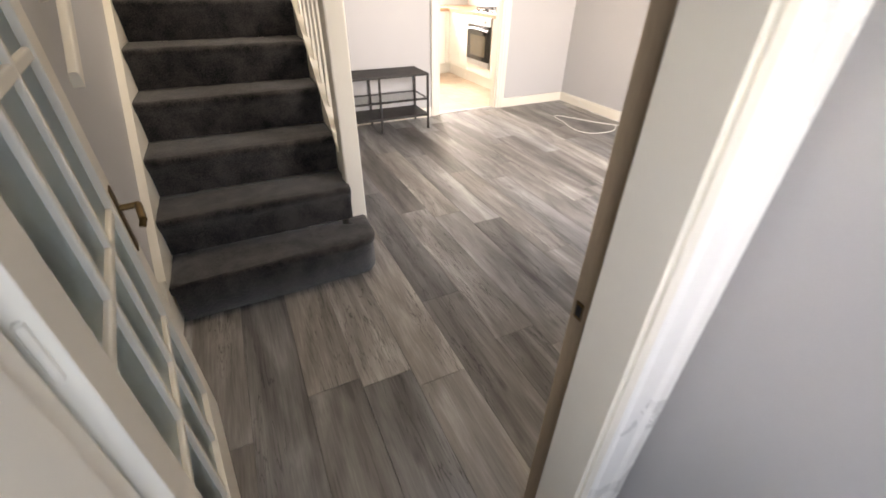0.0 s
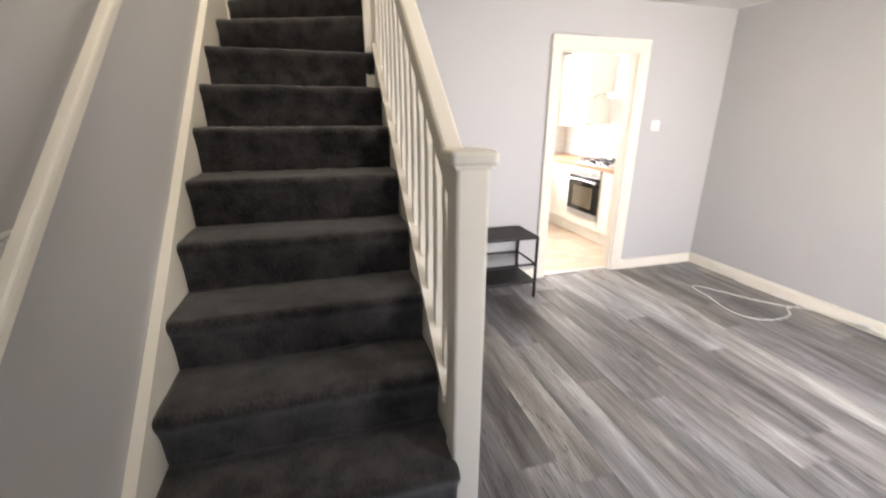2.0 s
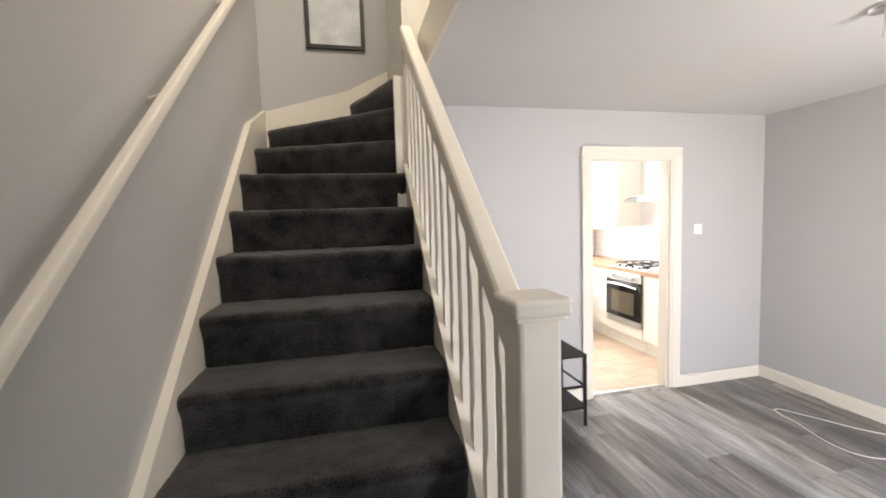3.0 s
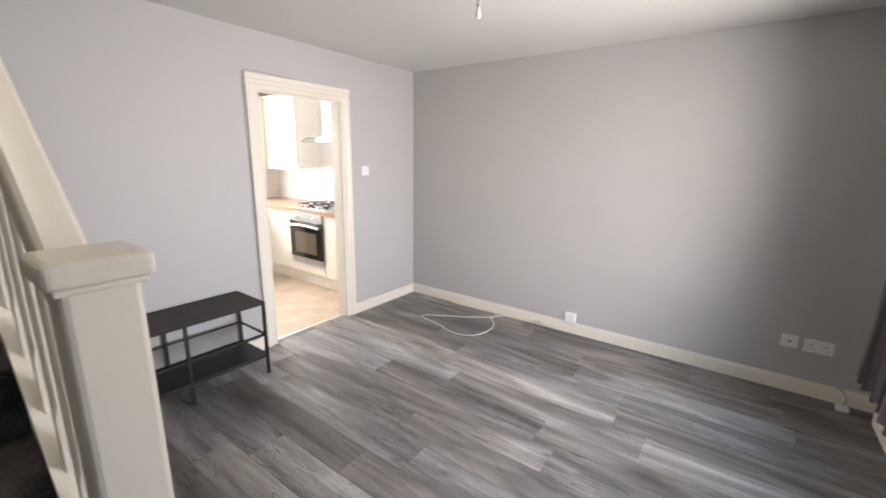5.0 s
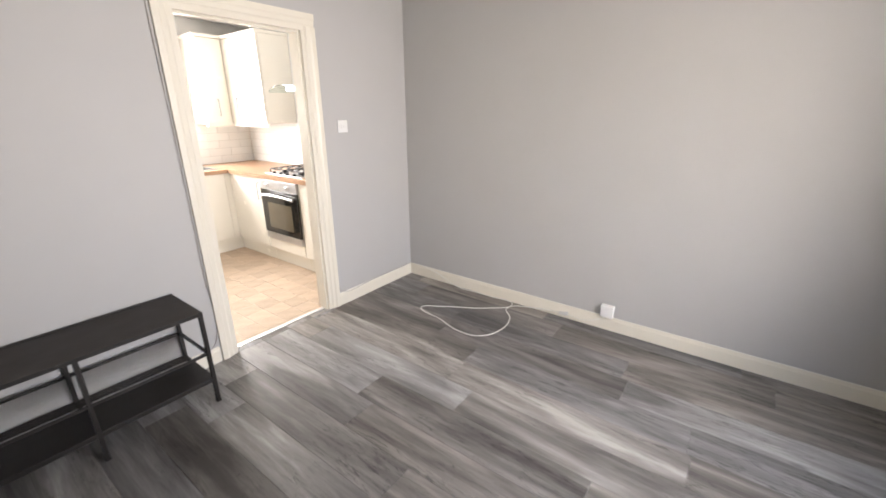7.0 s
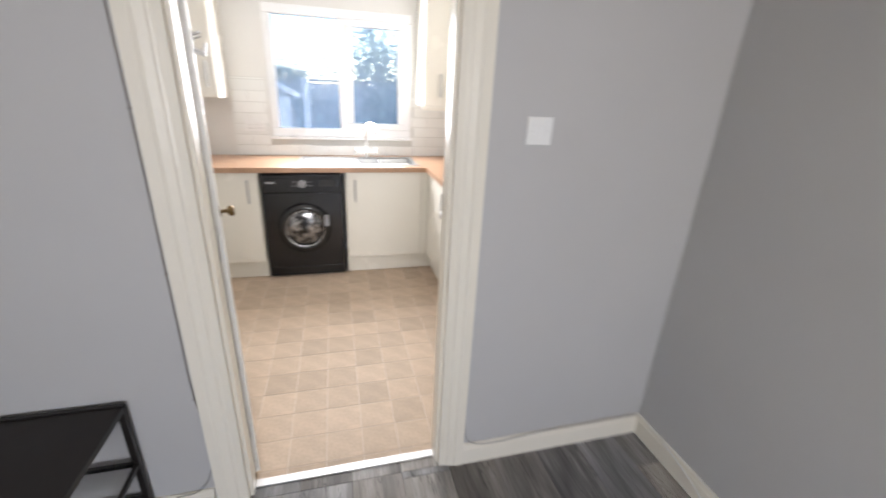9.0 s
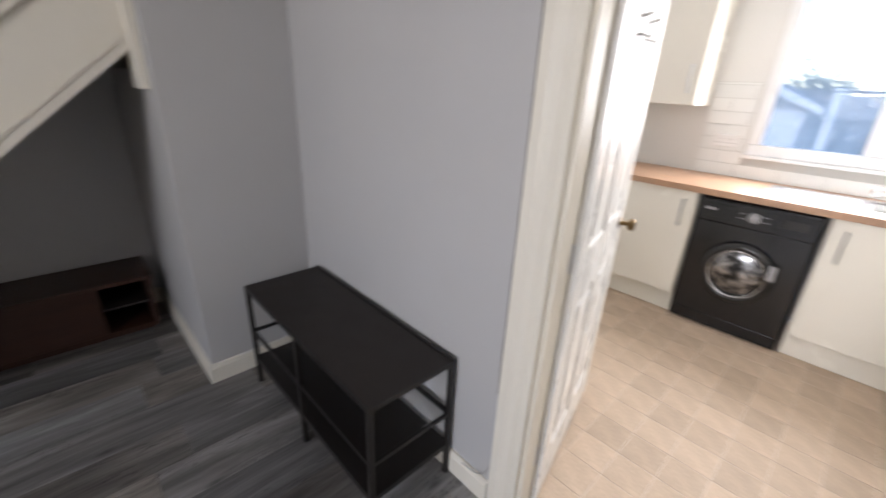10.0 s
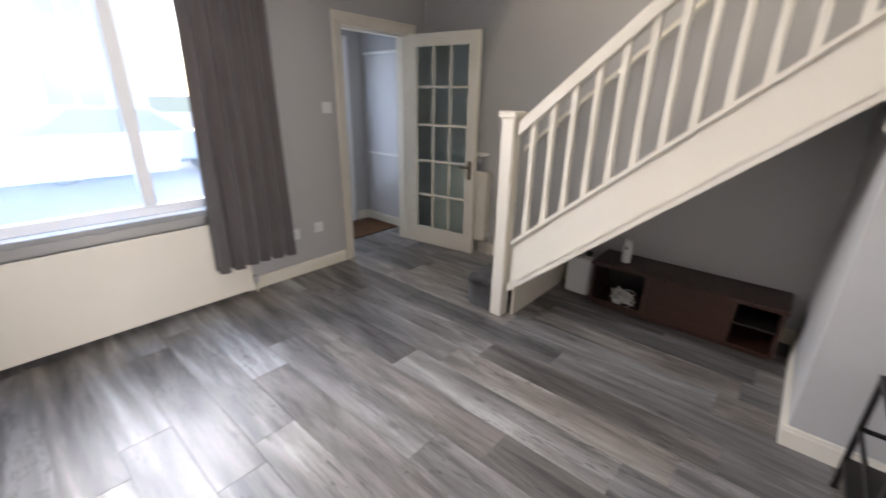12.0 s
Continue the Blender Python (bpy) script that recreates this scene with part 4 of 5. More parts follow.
ONE = (("screw", -0.03, 0, 0.006, 0), ("screw", 0.03, 0, 0.006, 0))
SW = ONE + (("rocker", -0.01, 0, 0.014, 0.024), ("rocker", 0.012, 0, 0.014, 0.024))
HOLES = (("hole", 0, 0.016, 0.005, 0.01), ("hole", -0.012, -0.008, 0.008, 0.005), ("hole", 0.012, -0.008, 0.008, 0.005))


def outlet(u):
    return tuple((k, a + u, b - 0.008, c, d) for k, a, b, c, d in HOLES)


plate("light_switch", -0.70, 0, 1.372, 0, -1, 0.086, 0.086, "white double light switch on the grey wall", "switch", "wall switches", SW)
plate("light_switch", -3.03, YS, 1.35, 0, 1, 0.086, 0.086, "white light switch beside the hall doorway", "switch", "wall switches", SW)
plate("aerial_socket", 0, -3.29, 0.348, -1, 0, 0.086, 0.086, "white single outlet plate low on the wall", "socket", "wall sockets", ONE + (("hole", 0, 0, 0.012, 0.012),))
plate("double_socket", 0, -3.435, 0.345, -1, 0, 0.147, 0.086, "white double power socket low on the wall", "socket", "wall sockets",
      (("screw", -0.06, 0, 0.006, 0), ("screw", 0.06, 0, 0.006, 0), ("rocker", -0.012, 0.026, 0.012, 0.018), ("rocker", 0.012, 0.026, 0.012, 0.018)) + outlet(-0.036) + outlet(0.036))
plate("power_socket", -2.63, YS, 0.36, 0, 1, 0.086, 0.086, "white single power socket on the wall under the switch", "socket", "wall sockets", ONE + outlet(0))
plate("power_socket", -2.85, YS, 0.38, 0, 1, 0.086, 0.086, "white single power socket on the wall under the switch", "socket", "wall sockets", ONE + outlet(0))
plate("junction_box", 0, -1.83, 0.145, -1, 0, 0.085, 0.085, "white plastic cable junction box above the skirting", "junction box", "", (("screw", 0, 0.02, 0.006, 0), ("screw", 0, -0.02, 0.006, 0)), 0.04)
plate("double_socket", KX1 - 0.012, 1.83, 1.12, -1, 0, 0.147, 0.086, "white double socket on the tiled kitchen wall", "socket", "kitchen sockets", outlet(-0.036) + outlet(0.036) + (("rocker", -0.012, 0.026, 0.012, 0.018), ("rocker", 0.012, 0.026, 0.012, 0.018), ("indicator", -0.012, 0.031, 0.008, 0.004), ("indicator", 0.012, 0.031, 0.008, 0.004)))
plate("double_socket", -1.97, KY - 0.012, 1.14, 0, -1, 0.147, 0.086, "white double socket on the tiled kitchen wall", "socket", "kitchen sockets", outlet(-0.036) + outlet(0.036) + (("rocker", -0.012, 0.026, 0.012, 0.018), ("rocker", 0.012, 0.026, 0.012, 0.018)))

# ---- cables ----
cab = thing("aerial_cable", -0.3, -1.0, 0.0, "loose white cable looped on the boards beside the skirting", "cable")
wire("loop", [(-0.02, -0.18, 0.102), (-0.03, -0.32, 0.085), (-0.035, -0.55, 0.012), (-0.03, -0.9, 0.004), (-0.06, -1.12, 0.004), (-0.22, -1.0, 0.004), (-0.42, -0.68, 0.004), (-0.52, -0.56, 0.004), (-0.56, -0.62, 0.004), (-0.58, -0.76, 0.004), (-0.65, -1.02, 0.004), (-0.62, -1.16, 0.004), (-0.45, -1.24, 0.004), (-0.27, -1.21, 0.004), (-0.13, -1.12, 0.006), (-0.06, -1.3, 0.03), (-0.03, -1.52, 0.04)], 0.0035, M_CABLE, cab)
part("plug", rod(bmesh.new(), (-0.035, -1.5, 0.035), (-0.03, -1.56, 0.045), 0.014), M_STEEL, cab, "metal aerial plug")
wire("tail", [(-0.03, -1.55, 0.045), (-0.03, -1.65, 0.03), (-0.025, -1.78, 0.07), (-0.02, -1.83, 0.105)], 0.003, M_CABLE, cab)
cab2 = thing("thin_cable", -0.01, -1.0, 0.1, "thin grey cable clipped along the top of the skirting", "cable")
wire("run", [(-0.012, -0.01, 0.104), (-0.012, -0.6, 0.104), (-0.013, -1.2, 0.105), (-0.014, -1.8, 0.104), (-0.012, -2.6, 0.104), (-0.012, -3.5, 0.103)], 0.0022, M_CABLE, cab2)
cab3 = thing("door_frame_cable", -1.82, -0.01, 0, "dark thin cable run up beside the kitchen doorway", "cable")
wire("run", [(-1.93, -0.02, 0.104), (-1.86, -0.015, 0.11), (-1.82, -0.006, 0.16), (-1.818, -0.006, 0.6), (-1.817, -0.006, 1.3), (-1.818, -0.006, 2.04), (-1.81, -0.006, 2.066), (-1.4, -0.006, 2.071)], 0.002, M_DCABLE, cab3)
for z in (0.5, 0.95, 1.4, 1.8):
    part("clip", boxes((-1.8205, -0.0085, z, -1.814, 0.0, z + 0.006), bev=0.0005), M_DCABLE, cab3)
cab4 = thing("skirting_cable", -0.84, -0.015, 0, "thin dark cable curling above the skirting by the door", "cable")
wire("run", [(-0.868, -0.004, 0.2), (-0.862, -0.006, 0.14), (-0.835, -0.012, 0.108), (-0.5, -0.012, 0.104), (-0.02, -0.012, 0.104)], 0.002, M_DCABLE, cab4)
cab5 = thing("corner_cable", -0.05, YS + 0.1, 0, "short black cable by the corner skirting", "cable")
wire("run", [(-0.02, -3.55, 0.1), (-0.05, -3.58, 0.11), (-0.09, -3.6, 0.06), (-0.08, -3.58, 0.006)], 0.003, M_DCABLE, cab5)
part("connector", boxes((-0.12, -3.62, 0.0, -0.06, -3.56, 0.022), bev=0.004), M_WHITEP, cab5, "white plastic connector")
cab6 = thing("skirting_wire", -3.05, -0.5, 0.1, "short white wire end on the skirting top", "cable")
wire("run", [(-3.12, -0.42, 0.102), (-3.11, -0.3, 0.104), (-3.1, -0.22, 0.115), (-3.09, -0.18, 0.13)], 0.003, M_CABLE, cab6)

# ---- ceiling light ----
lamp = thing("ceiling_light", -1.42, -1.65, H, "brushed metal ceiling light with a small clear bulb", "lamp")
bm = ring(bmesh.new(), (-1.42, -1.65, H), (0, 0, -1), ((0.0, 0.06), (0.018, 0.058), (0.024, 0.03)), 24)
part("ceiling_plate", bm, M_STEEL, lamp)
part("stem", rod(bmesh.new(), (-1.42, -1.65, H - 0.02), (-1.42, -1.65, H - 0.09), 0.01), M_STEEL, lamp)
part("cross_bar", rod(bmesh.new(), (-1.445, -1.665, H - 0.075), (-1.395, -1.635, H - 0.075), 0.003), M_BLACK, lamp)
part("bulb", ring(bmesh.new(), (-1.42, -1.65, H - 0.09), (0, 0, -1), ((0, 0.009), (0.01, 0.012), (0.03, 0.015), (0.045, 0.009)), 16), M_WHITEP, lamp)

# ---- low bench-like stand ----
stand = thing("tv_stand", -2.5, -0.195, 0, "black-brown metal stand with glass shelf against the wall", "tv stand")
bx0, bx1, by0, by1, bz = -3.0, -2.0, -0.377, -0.017, 0.53
s = 0.019
for x in (bx0, (bx0 + bx1) / 2 - s / 2, bx1 - s):
    for y in (by0, by1 - s):
        lg = part("leg", boxes((x, y, 0.0, x + s, y + s, bz - 0.02), bev=0.0015), M_BLACK, stand)
        part("foot", boxes((x - 0.002, y - 0.002, 0, x + s + 0.002, y + s + 0.002, 0.008)), M_BLACK, lg)
part("top_panel", boxes((bx0 + 0.004, by0 + 0.004, bz - 0.016, bx1 - 0.004, by1 - 0.012, bz - 0.002), bev=0.001), M_BLACKTOP, stand, "matt dark brown top")
part("top_frame", boxes((bx0, by0, bz - 0.02, bx1, by0 + 0.004, bz - 0.001), (bx0, by0 + 0.004, bz - 0.02, bx0 + 0.004, by1, bz - 0.001), (bx1 - 0.004, by0 + 0.004, bz - 0.02, bx1, by1, bz - 0.001)), M_BLACK, stand)
part("back_lip", boxes((bx0, by1 - 0.012, bz - 0.02, bx1, by1, bz + 0.004), bev=0.001), M_BLACK, stand)
zm = 0.30
part("shelf_rail", boxes((bx0 + s, by0 + 0.004, zm - 0.016, bx1 - s, by0 + 0.016, zm - 0.002)), M_BLACK, stand)
part("shelf_rail", boxes((bx0 + s, by1 - 0.016, zm - 0.016, bx1 - s, by1 - 0.004, zm - 0.002)), M_BLACK, stand)
for x in (bx0 + 0.003, bx1 - s + 0.003):
    part("side_rail", boxes((x, by0 + s, zm - 0.016, x + 0.013, by1 - s, zm - 0.002)), M_BLACK, stand)
gp = part("glass_shelf", boxes((bx0 + 0.012, by0 + 0.006, zm, bx1 - 0.012, by1 - 0.006, zm + 0.005)), M_GLASS, stand, "clear glass shelf")
part("bottom_shelf", boxes((bx0 + 0.003, by0 + 0.003, 0.125, bx1 - 0.003, by1 - 0.003, 0.148), bev=0.001), M_BLACK, stand)

# ---- under the stairs ----
tv = thing("tv_cabinet", -4.0, -1.17, 0, "low dark walnut cabinet with open ends under the stairs", "cabinet")
cx0, cx1, cy0, cy1, ch = XW + 0.02, -3.84, -1.745, -0.63, 0.345
part("top", boxes((cx0 - 0.005, cy0 - 0.012, ch - 0.022, cx1 + 0.012, cy1 + 0.012, ch), bev=0.003), M_DWOOD, tv)
part("base", boxes((cx0, cy0, 0.025, cx1, cy1, 0.045)), M_DWOOD, tv)
part("plinth", boxes((cx0 + 0.02, cy0 + 0.02, 0, cx1 - 0.03, cy1 - 0.02, 0.025)), M_DWOOD, tv)
# back and inner shelf take the shade colour of the open ends
part("back", boxes((cx0, cy0, 0.045, cx0 + 0.008, cy1, ch - 0.022)), M_INSHADE, tv)
for y in (cy0, -1.385, -0.885, cy1 - 0.018):
    part("upright", boxes((cx0 + 0.008, y, 0.045, cx1, y + 0.018, ch - 0.022)), M_DWOOD, tv)
part("door", boxes((cx1 - 0.016, -1.366, 0.047, cx1 + 0.002, -0.886, ch - 0.024), bev=0.001), M_DWOOD, tv)
part("shelf", boxes((cx0 + 0.008, -0.866, 0.175, cx1 - 0.02, cy1 - 0.019, 0.187)), M_INSHADE, tv)
part("front_lip", boxes((cx1 - 0.01, cy0 + 0.019, 0.045, cx1, -1.386, 0.062)), M_DWOOD, tv)
tang = thing("tangled_cables", -3.9, -1.53, 0.05, "tangle of white leads in the open cabinet end", "cable")
rnd = random.Random(5)
for j in range(3):
    pts = []
    for i in range(16):
        a = i * 1.35 + j
        pts.append((-3.92 + 0.05 * math.cos(a) * rnd.uniform(0.5, 1), -1.53 + 0.09 * math.sin(a * 1.1) * rnd.uniform(0.5, 1.1), 0.055 + 0.1 * rnd.random()))
    wire("lead", pts, 0.0035, M_CABLE, tang)
part("plug", boxes((-3.93, -1.58, 0.046, -3.88, -1.53, 0.085), bev=0.005), M_WHITEP, tang)
can = thing("spray_can", -3.98, -1.57, ch, "white aerosol can standing on the dark cabinet", "can")
part("body", ring(bmesh.new(), (-3.98, -1.57, ch), (0, 0, 1), ((0, 0.028), (0.004, 0.031), (0.12, 0.031), (0.13, 0.026)), 24), M_WHITEP, can)
part("cap", ring(bmesh.new(), (-3.98, -1.57, ch + 0.13), (0, 0, 1), ((0, 0.0255), (0.035, 0.0255), (0.04, 0.022)), 24), M_WHITEP, can)
part("printed_mark", boxes((-3.9492, -1.582, ch + 0.1, -3.948, -1.558, ch + 0.125)), M_GREYP, can)
jer = thing("plastic_container", -3.95, -1.9, 0, "white plastic container with dark cap beside the cabinet", "container")
part("body", boxes((-4.05, -1.985, 0.0, -3.92, -1.785, 0.3), bev=0.03), M_WHITEP, jer)
part("neck", ring(bmesh.new(), (-3.97, -1.83, 0.295), (0, 0, 1), ((0, 0.022), (0.03, 0.02)), 16), M_WHITEP, jer)
part("cap", ring(bmesh.new(), (-3.97, -1.83, 0.325), (0, 0, 1), ((0, 0.024), (0.028, 0.024), (0.032, 0.02)), 16), M_BLACK, jer)


# ---- the kitchen ----
WT0, WT1 = 0.862, 0.9                      # worktop
NF, EF = 2.01, -0.6                        # fronts of the two runs of units

kwin = thing("window_2", -1.23, KY + 0.1, KWZ0, "white plastic kitchen window with two lights", "window", kind="structure")
bm = bmesh.new()
y0, y1 = KY - 0.004, KY + 0.07
for r in ((KW0, KWZ0, KW1, KWZ0 + 0.07), (KW0, KWZ1 - 0.07, KW1, KWZ1), (KW0, KWZ0 + 0.07, KW0 + 0.06, KWZ1 - 0.07), (KW1 - 0.06, KWZ0 + 0.07, KW1, KWZ1 - 0.07), (-1.265, KWZ0 + 0.07, -1.2, KWZ1 - 0.07)):
    box(bm, r[0], y0, r[1], r[2], y1, r[3], 0.006)
part("window_frame", bm, M_UPVC, kwin)
bm = bmesh.new()
for r in ((-1.2, KWZ0 + 0.07, KW1 - 0.06, KWZ0 + 0.12), (-1.2, KWZ1 - 0.12, KW1 - 0.06, KWZ1 - 0.07), (-1.2, KWZ0 + 0.12, -1.15, KWZ1 - 0.12), (KW1 - 0.11, KWZ0 + 0.12, KW1 - 0.06, KWZ1 - 0.12)):
    box(bm, r[0], KY - 0.016, r[1], r[2], KY + 0.06, r[3], 0.006)
sash = part("opening_sash", bm, M_UPVC, kwin)
hb = rod(bmesh.new(), (-1.175, KY - 0.014, 1.5), (-1.175, KY - 0.04, 1.5), 0.008)
box(hb, -1.185, KY - 0.048, 1.49, -1.165, KY - 0.036, 1.6, 0.004)
part("window_handle", hb, M_STEEL, sash)
for a, b, c, d in ((KW0 + 0.055, -1.26, KWZ0 + 0.065, KWZ1 - 0.065), (-1.155, KW1 - 0.105, KWZ0 + 0.115, KWZ1 - 0.115)):
    p = part("pane", boxes((a, KY + 0.05, c, b, KY + 0.054, d)), M_WINGLASS, kwin)
    p.visible_shadow = False
part("window_sill", boxes((KW0 - 0.015, KY - 0.03, KWZ0 - 0.022, KW1 + 0.015, KY + 0.02, KWZ0 - 0.001), bev=0.004), M_UPVC, kwin)


def pull(bm, p, q, out):
    """A bow handle between two points, standing out along out."""
    p, q, o = Vector(p), Vector(q), Vector(out) * 0.03
    rod(bm, p, p + o, 0.005, 8)
    rod(bm, q, q + o, 0.005, 8)
    rod(bm, p + o + (p - q).normalized() * 0.008, q + o + (q - p).normalized() * 0.008, 0.006, 10)
    return bm


def unit(name, x0, y0, z0, x1, y1, z1, face, doors, label, plinth=True, group=""):
    """A cabinet whose doors look to face ('s' or 'w'); doors: rows of (from, to, handle place along, handle z from, to)."""
    ob = thing(name, (x0 + x1) / 2, (y0 + y1) / 2, 0 if plinth else z0, label, "kitchen unit", group)
    lo = 0.15 if plinth else z0
    part("carcass", boxes((x0 + 0.001, y0 + (0.02 if face == "s" else 0.001), lo, x1 - 0.001, y1 - 0.001, z1) if face == "s" else (x0 + 0.02, y0 + 0.001, lo, x1 - 0.001, y1 - 0.001, z1)), M_UNIT, ob)
    if plinth:
        part("plinth", boxes((x0, y0 + 0.055, 0, x1, y0 + 0.07, 0.148) if face == "s" else (x0 + 0.055, y0, 0, x0 + 0.07, y1, 0.148)), M_UNIT, ob)
    for a, b, h, h0, h1 in doors:
        bm = boxes((a + 0.002, y0, lo + 0.002, b - 0.002, y0 + 0.018, z1 - 0.004) if face == "s" else (x0, a + 0.002, lo + 0.002, x0 + 0.018, b - 0.002, z1 - 0.004), bev=0.002)
        d = part("door", bm, M_UNIT, ob)
        if h is not None:
            bm = pull(bmesh.new(), (h, y0, h0), (h, y0, h1), (0, -1, 0)) if face == "s" else pull(bmesh.new(), (x0, h, h0), (x0, h, h1), (-1, 0, 0))
            part("handle", bm, M_SINK, d, "dull steel bow handle")
    return ob


BASE, WALLU = "cream kitchen base units", "cream kitchen wall units"
su = unit("base_unit", -1.262, NF, 0, -0.601, KY - 0.005, WT0, "s", ((-1.245, -0.655, -1.19, 0.64, 0.8),), "cream slab-door base unit under the sink", group=BASE)
unit("base_unit", -2.6, NF, 0, -1.895, KY - 0.005, WT0, "s", ((-2.58, -1.9, -1.965, 0.64, 0.8),), "cream base unit beside the black washing machine", group=BASE)
unit("base_unit", EF, 1.40, 0, KX1, NF + 0.02, WT0, "w", ((1.405, 1.97, 1.44, 0.65, 0.81),), "cream base unit in the corner beside the oven", group=BASE)
unit("base_unit", EF, T + 0.01, 0, KX1, 0.79, WT0, "w", ((T + 0.02, 0.785, 0.2, 0.65, 0.81),), "cream base unit between oven and doorway", group=BASE)
oh = unit("oven_housing", EF, 0.795, 0, KX1, 1.395, WT0, "w", (), "cream housing unit around the built-in oven", group=BASE)
part("filler", boxes((EF, 0.797, 0.152, EF + 0.018, 1.393, 0.262)), M_UNIT, oh)
wa = unit("wall_unit", -0.60, 2.28, 1.36, -0.325, KY - 0.005, 2.2, "s", ((-0.595, -0.33, -0.46, 1.44, 1.6),), "cream wall cupboard beside the kitchen window", False, WALLU)
wb = unit("wall_unit", -0.322, 1.61, 1.36, KX1, KY - 0.005, 2.2, "w", ((1.615, 2.05, 1.66, 1.44, 1.61), (2.054, 2.45, 2.09, 1.44, 1.61)), "cream wall cupboard with two doors beside the hood", False, WALLU)
unit("wall_unit", -2.75, 2.28, 1.36, -2.13, KY - 0.005, 2.2, "s", ((-2.745, -2.135, -2.19, 1.44, 1.6),), "cream wall cupboard beside the tiled wall", False, WALLU)
part("cornice", boxes((-0.615, 2.262, 2.2, -0.32, KY - 0.006, 2.23), bev=0.004), M_UNIT, wa)
part("cornice", boxes((-0.34, 1.6, 2.2005, KX1, 2.262, 2.23), bev=0.004), M_UNIT, wb)
part("pelmet", boxes((-0.602, 2.282, 1.325, -0.325, 2.3, 1.359)), M_UNIT, wa)
part("pelmet", boxes((-0.32, 1.612, 1.325, -0.302, 2.28, 1.359)), M_UNIT, wb)

wt = thing("worktop", -0.6, 2.0, WT0, "beech-effect kitchen worktop running round the corner", "worktop")
SKX0, SKX1, SKY0, SKY1 = -1.62, -0.66, 2.07, 2.51
part("run", boxes((-2.6, NF - 0.022, WT0, SKX0 + 0.03, KY - 0.003, WT1), (SKX1 - 0.03, NF - 0.022, WT0, KX1, KY - 0.003, WT1), (SKX0 + 0.03, NF - 0.022, WT0, SKX1 - 0.03, SKY0 + 0.03, WT1), (SKX0 + 0.03, SKY1 - 0.03, WT0, SKX1 - 0.03, KY - 0.003, WT1)), M_WORK, wt)
part("run", boxes((EF - 0.022, T + 0.006, WT0, KX1 - 0.001, NF - 0.0225, WT1)), M_WORK, wt)

# sink with drainer
sink = thing("sink", -1.14, 2.29, WT1, "stainless steel sink with ribbed drainer and two bowls", "sink")
bm = bmesh.new()
bowls = ((-1.14, -0.98, 2.13, 2.42, 0.1), (-0.96, -0.70, 2.11, 2.43, 0.16))
xs = (SKX0, -1.14, -0.98, -0.96, -0.70, SKX1)
zt = WT1 + 0.004
box(bm, SKX0, SKY0, WT1, -1.14, SKY1, zt)
box(bm, -0.98, SKY0, WT1, -0.96, SKY1, zt)
box(bm, -0.70, SKY0, WT1, SKX1, SKY1, zt)
for a, b, c, d, dep in bowls:
    box(bm, a, SKY0, WT1, b, c, zt)
    box(bm, a, d, WT1, b, SKY1, zt)
part("deck", bm, M_SINK, sink)
for a, b, c, d, dep in bowls:
    t = 0.002
    part("bowl", boxes((a, c, WT1 - dep, b, d, WT1 - dep + t), (a - t, c, WT1 - dep, a, d, zt), (b, c, WT1 - dep, b + t, d, zt), (a, c - t, WT1 - dep, b, c, zt), (a, d, WT1 - dep, b, d + t, zt)), M_SINK, sink)
bm = bmesh.new()
for i in range(9):
    y = 2.13 + i * 0.037
    box(bm, SKX0 + 0.04, y, zt, -1.18, y + 0.012, zt + 0.004, 0.0015)
part("drainer_ribs", bm, M_SINK, sink)
tap = thing("mixer_tap", -1.06, 2.47, zt, "chrome swan-neck mixer tap behind the sink", "tap")
part("base", ring(bmesh.new(), (-1.06, 2.47, zt), (0, 0, 1), ((0, 0.026), (0.01, 0.026), (0.02, 0.018), (0.07, 0.017), (0.08, 0.013)), 20), M_CHROME, tap)
part("cross_body", rod(bmesh.new(), (-1.13, 2.47, zt + 0.05), (-0.99, 2.47, zt + 0.05), 0.013), M_CHROME, tap)
for x in (-1.14, -0.98):
    part("lever", ring(bmesh.new(), (x, 2.47, zt + 0.03), (0, 0, 1), ((0, 0.016), (0.04, 0.018), (0.05, 0.012)), 14), M_CHROME, tap)
wire("spout", [(-1.06, 2.47, zt + 0.07), (-1.06, 2.47, zt + 0.2), (-1.055, 2.45, zt + 0.265), (-1.03, 2.40, zt + 0.295), (-1.0, 2.345, zt + 0.275), (-0.985, 2.31, zt + 0.225)], 0.0105, M_CHROME, tap)

# washing machine
wm = thing("washing_machine", -1.585, 2.3, 0, "black front-loading washing machine under the worktop", "washing machine")
wx0, wx1, wf = -1.883, -1.287, NF + 0.01
part("body", boxes((wx0, wf + 0.012, 0.012, wx1, KY - 0.03, 0.845), bev=0.006), M_APPL, wm)
part("front_panel", boxes((wx0 + 0.001, wf, 0.09, wx1 - 0.001, wf + 0.013, 0.70), bev=0.004), M_APPL, wm)
part("kick_panel", boxes((wx0 + 0.002, wf + 0.004, 0.012, wx1 - 0.002, wf + 0.014, 0.086), bev=0.003), M_APPL, wm)
cp = part("control_panel", boxes((wx0 + 0.001, wf - 0.004, 0.705, wx1 - 0.001, wf + 0.013, 0.835), bev=0.004), M_APPL, wm)
part("drawer", boxes((wx0 + 0.02, wf - 0.008, 0.725, wx0 + 0.19, wf - 0.004, 0.815), bev=0.002), M_APPL, cp)
part("drawer_label", boxes((wx0 + 0.04, wf - 0.009, 0.775, wx0 + 0.1, wf - 0.008, 0.79)), M_GREYP, cp)
